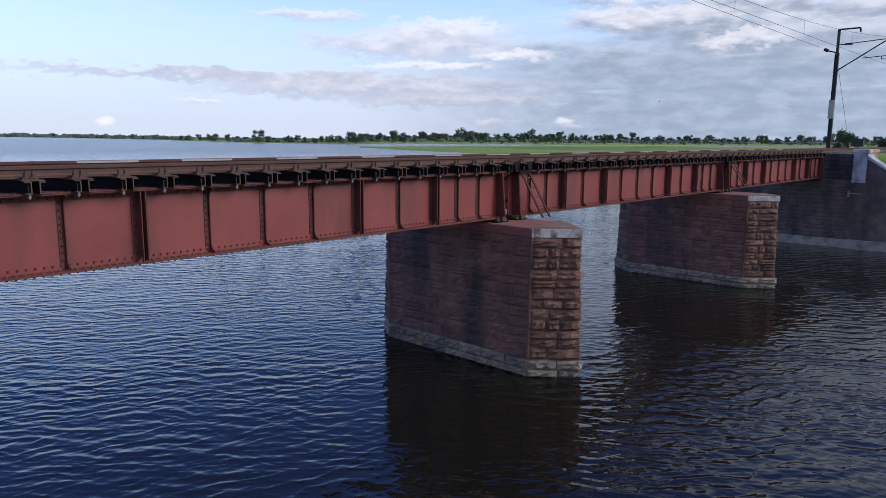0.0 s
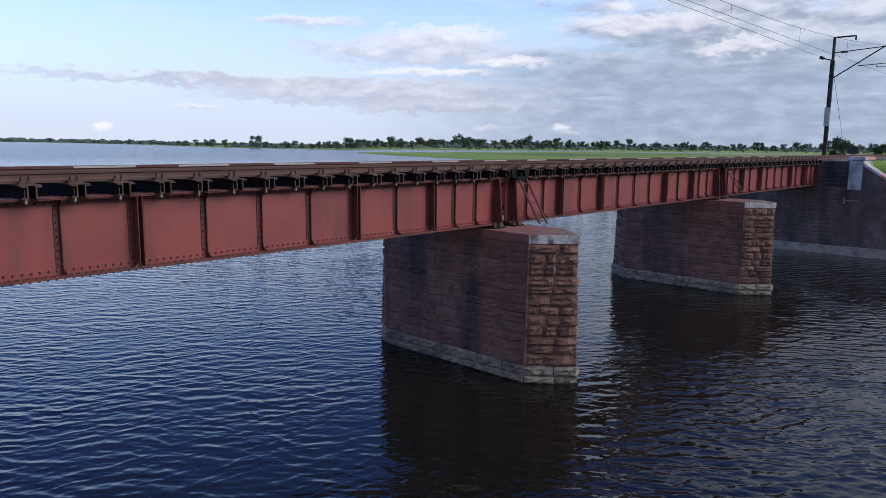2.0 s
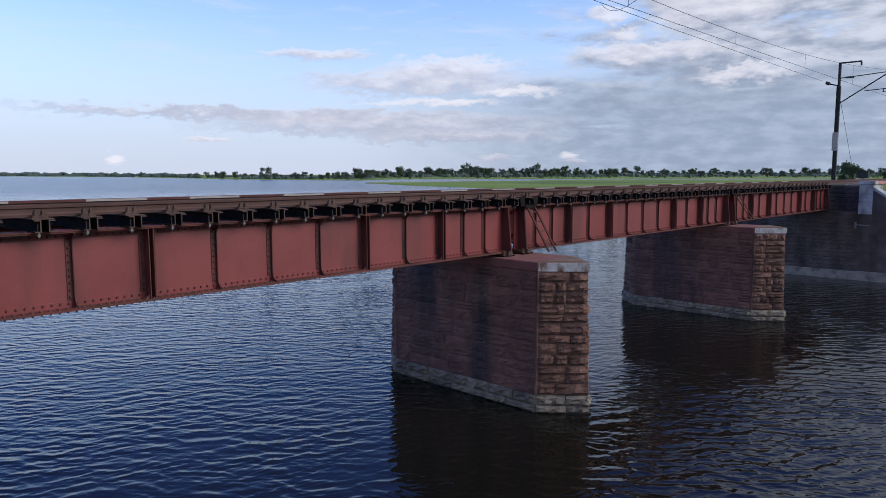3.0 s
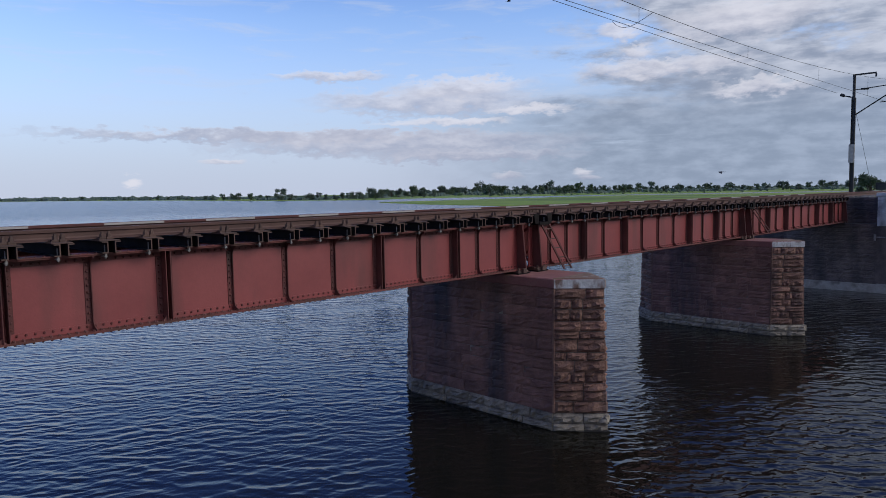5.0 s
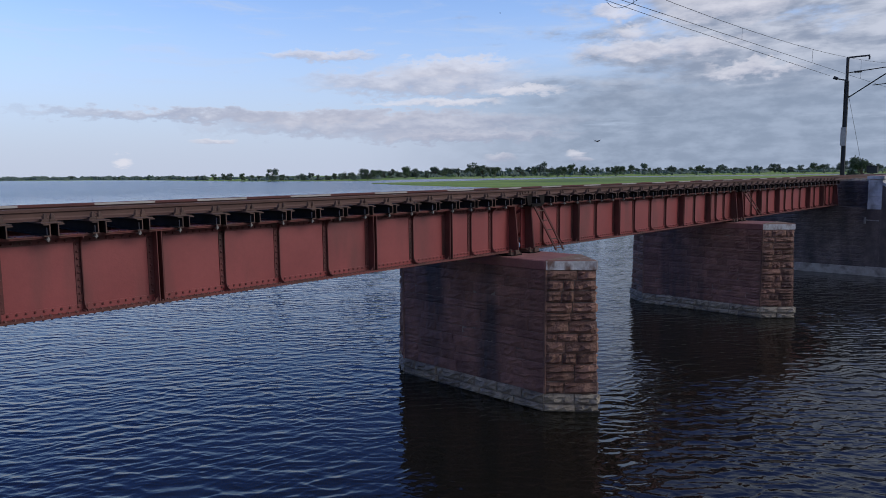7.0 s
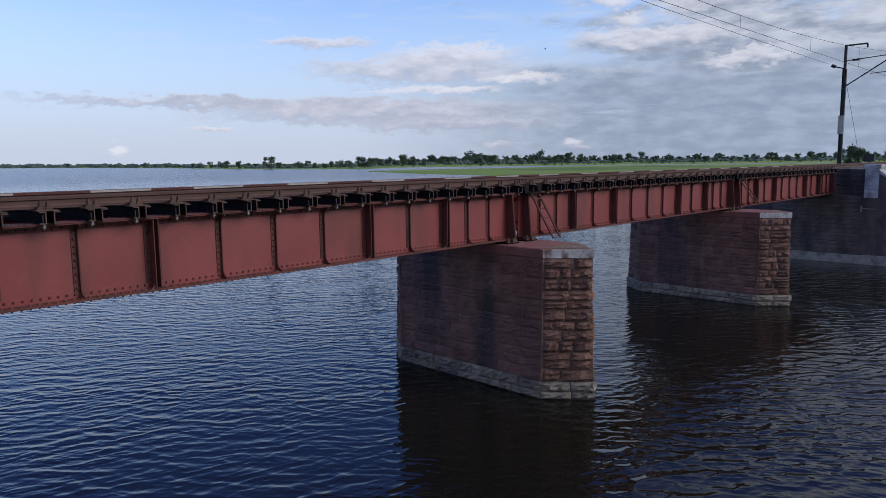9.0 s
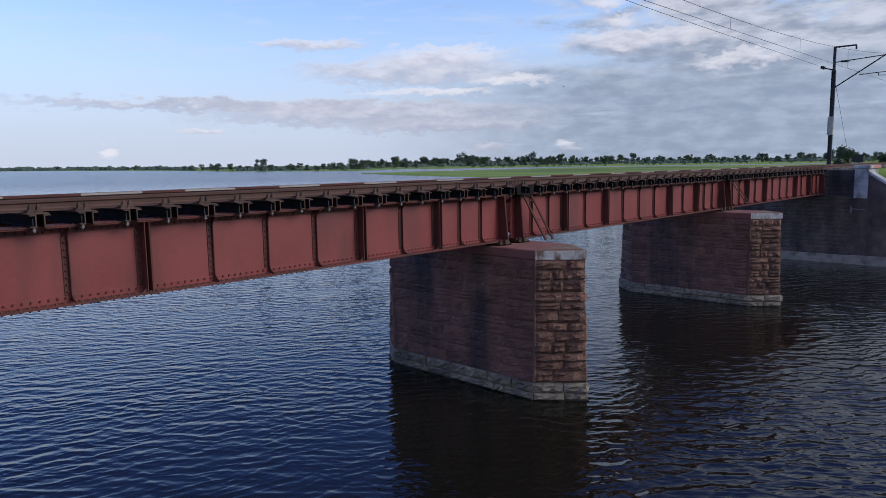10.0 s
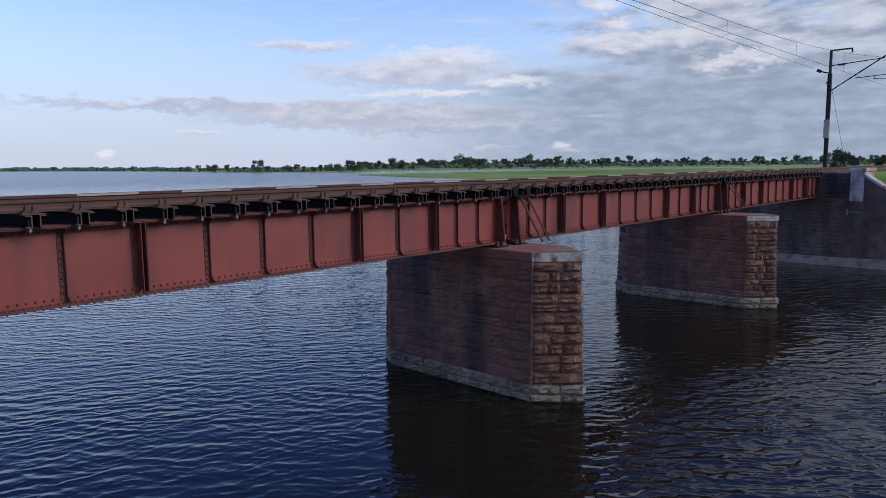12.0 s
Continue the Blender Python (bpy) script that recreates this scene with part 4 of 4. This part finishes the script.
# ------------------------------------------------------------------ birds
def bird(size):
    """A dark bird with two flapping wings, heading along +y; its wings turn about the body's axis."""
    root = tagged(new("bird"), "small dark bird flying with spread wings", "bird", "birds in flight")
    bm = bmesh.new()
    ring = [(-0.2, 0.012), (-0.12, 0.03), (0.0, 0.05), (0.1, 0.045), (0.16, 0.028), (0.2, 0.03), (0.235, 0.012), (0.27, 0.004)]
    for (a, ra), (b, rb) in zip(ring, ring[1:]):
        rod(bm, (0, a, 0), (0, b, 0), ra, 8, rb)
    part("body", bm, FEATHER, root)
    bm = bmesh.new()
    prism(bm, [(-0.02, -0.16), (0.02, -0.16), (0.05, -0.33), (-0.05, -0.33)], "z", -0.006, 0.006)
    part("tail", bm, FEATHER, root)
    wings = []
    for s in (-1, 1):
        bm = bmesh.new()
        prism(bm, [(0, 0.09), (s * 0.22, 0.13), (s * 0.46, 0.02), (s * 0.5, -0.05), (s * 0.3, -0.06), (0, -0.08)], "z", -0.006, 0.006)
        wings.append(part("wing", bm, FEATHER, root))
    root.scale = (size, size, size)
    return root, wings


def ladder(x, run, drop):
    """Short steel ladder hanging aslant from the deck's end over a pier."""
    root = tagged(new("ladder"), "dark steel ladder slung aslant from the bridge deck", "ladder", "ladders at the piers")
    root.location = (x, 0, 0)
    y, top = -0.17, 4.50
    for dx in (0.0, 0.30):
        bm = bmesh.new()
        prism(bm, [(0.125 + dx, top), (0.185 + dx, top), (0.185 + dx + run, top - drop), (0.125 + dx + run, top - drop)], "y", y - 0.014, y + 0.014)
        part("stringer", bm, GRIME_SHADE, root)
    for i in range(5):
        k = 0.14 + 0.2 * i
        bm = bmesh.new()
        xa, za = 0.155 + run * k, top - drop * k
        rod(bm, (xa, y, za), (xa + 0.30, y, za - 0.01), 0.013, 6)
        part("rung", bm, RUST, root)
    bm = bmesh.new()
    box(bm, 0.1, 0.5, y - 0.02, 0.05, 4.44, 4.50)
    part("hanger", bm, BLACK, root)
    for dx in (0.02, 0.52):
        bm = bmesh.new()
        prism(bm, [(dx - 0.1, 4.70), (dx + 0.1, 4.70), (dx + 0.085, 4.47), (dx - 0.05, 4.47)], "y", -0.165, -0.15)
        part("side_plate", bm, BLACK, root, "black steel plate at the deck's edge", bevel=0.004)


def overhead_wires():
    def sag(x, za, zm, xa, xb):
        t = (x - xa) / (xb - xa)
        return za - 4 * (za - zm) * t * (1 - t)
    xs = [-20 + 3 * i for i in range(22)]
    top = [(x, YC, sag(x, 12.25, 10.78, -20, 43)) for x in xs]
    con = [(x, YC + 0.0, 10.22 + 0.0045 * (x + 15) ) for x in xs]
    wire("contact_wire", con + [(100, YC, 10.45)], 0.009, "taut black contact wire over the track")
    wire("messenger_wire", top + [(72, YC, 10.85), (105, YC, 12.2)], 0.009, "sagging black messenger wire over the track")
    wire("feeder_wire", [(-20, 5.0, 12.2), (8, 5.0, 11.98), (18, 5.0, 11.87), (30, 5.0, 11.82), (42.2, 4.95, 11.76)], 0.011, "black feeder wire beside the track")
    for x in (-2, 7.0, 15.7, 24.7, 33.8, 51, 60):
        zc = 10.22 + 0.0045 * (min(x, 43) + 15)
        zt = sag(x, 12.25, 10.78, -20, 43) if x < 43 else 12.25 - (x - 43) * 0.048
        wire("dropper", [(x, YC, zc), (x, YC, zt)], 0.006, "thin vertical dropper between two overhead wires")
    pts = []
    for i in range(15):
        t = i / 14
        pts.append((12.0 + (7.9 - 12.0) * t, 5.0 + (YC - 5.0) * t, 11.88 + (10.8 - 11.88) * t - 1.1 * t * (1 - t) * (1.6 - t)))
    wire("jumper_wire", pts, 0.009, "looped jumper between feeder and messenger wire")
    wire("guy_wire", [(43.0, 4.1, 11.2), (49.3, 4.1, 4.45)], 0.012, "slanting guy wire from the mast")


for i, x in enumerate((-13, 0, 13)):
    pier(x, 100 + 1000 * i)
for i in range(3):
    span((i - 1) * SPAN, i)
one = sleeper_thing()
one.matrix_basis = pose(FIRST, 0, 0)
for i in range(1, int((XA + 1 - FIRST) / PITCH)):
    copy_thing(one, pose(FIRST + i * PITCH, 0, 0))
rails()
abutment()
ballast()
line_box()
mast()
overhead_wires()
ladder(0.0, 0.96, 1.17)
ladder(12.7, 1.8, 1.0)
far_trees()
birds = [bird(size) for size in (0.62, 1.15, 0.62, 0.62)]


# ways of the four birds: seconds and place
FLIGHTS = [
    [(0.0, 68.1, 29.3, 9.9), (0.2, 67.0, 31.4, 10.7), (0.4, 66.3, 32.6, 11.3), (0.6, 65.1, 34.9, 9.6), (0.8, 63.4, 37.8, 9.7), (1.4, 61.0, 47.0, 7.0), (2.5, 58.0, 66.0, 3.5), (6.0, 20.0, 190.0, 4.0), (12.0, -120.0, 380.0, 9.0)],
    [(0.0, 68.0, -32.0, 10.0), (3.2, 57.5, 1.5, 7.8), (4.8, 52.4, 15.4, 7.0), (5.0, 51.8, 17.1, 6.7), (5.2, 50.9, 19.1, 7.1), (5.4, 50.1, 20.8, 6.3), (5.6, 49.4, 22.2, 5.6), (5.8, 48.2, 24.4, 5.2), (6.0, 46.9, 26.6, 4.8), (6.2, 45.4, 29.0, 4.2), (6.5, 43.2, 32.5, 3.0), (7.0, 39.5, 38.0, 1.6), (12.0, -60.0, 150.0, 2.0)],
    [(0.0, 12.0, 62.0, 48.0), (4.8, 20.5, 19.5, 18.5), (5.4, 23.6, 14.9, 14.5), (5.6, 24.4, 14.0, 13.7), (5.8, 24.5, 14.3, 12.5), (6.0, 24.5, 14.5, 11.4), (6.2, 24.7, 14.6, 10.0), (6.5, 24.9, 14.4, 9.6), (6.7, 25.1, 14.2, 8.6), (7.4, 27.0, 13.0, 5.6), (8.3, 36.0, 13.0, 3.4), (12.0, 95.0, 18.0, 3.0)],
    [(0.0, 40.0, 150.0, 70.0), (6.7, 70.0, 60.0, 30.0), (8.3, 74.3, 55.3, 25.0), (8.5, 74.0, 55.1, 23.9), (8.9, 75.4, 53.5, 22.6), (9.1, 76.2, 52.8, 21.1), (9.3, 76.4, 52.9, 19.6), (10.5, 82.0, 44.9, 16.0), (12.0, 91.5, 16.5, 15.5)],
]


def motions():
    # the ripples run with the wind
    walk(water, [(0.0, pose(0, 0, 0)), (12.0, pose(-4.6, -4.4, 0))])
    for k, ((root, wings), way) in enumerate(zip(birds, FLIGHTS)):
        rows = []
        for i, (t, *p) in enumerate(way):
            a, b = way[max(0, i - 1)][1:], way[min(len(way) - 1, i + 1)][1:]
            head = math.degrees(math.atan2(-(b[0] - a[0]), b[1] - a[1]))
            rows.append((t, pose(*p, 0, 0, head)))
        walk(root, rows)
        for s, wing in zip((-1, 1), wings):
            walk(wing, [(0.1 * i, pose(0, 0, 0.02, 0, s * -(12 + 32 * math.sin(0.1 * i * 17 + k * 1.7)), 0)) for i in range(121)])


motions()
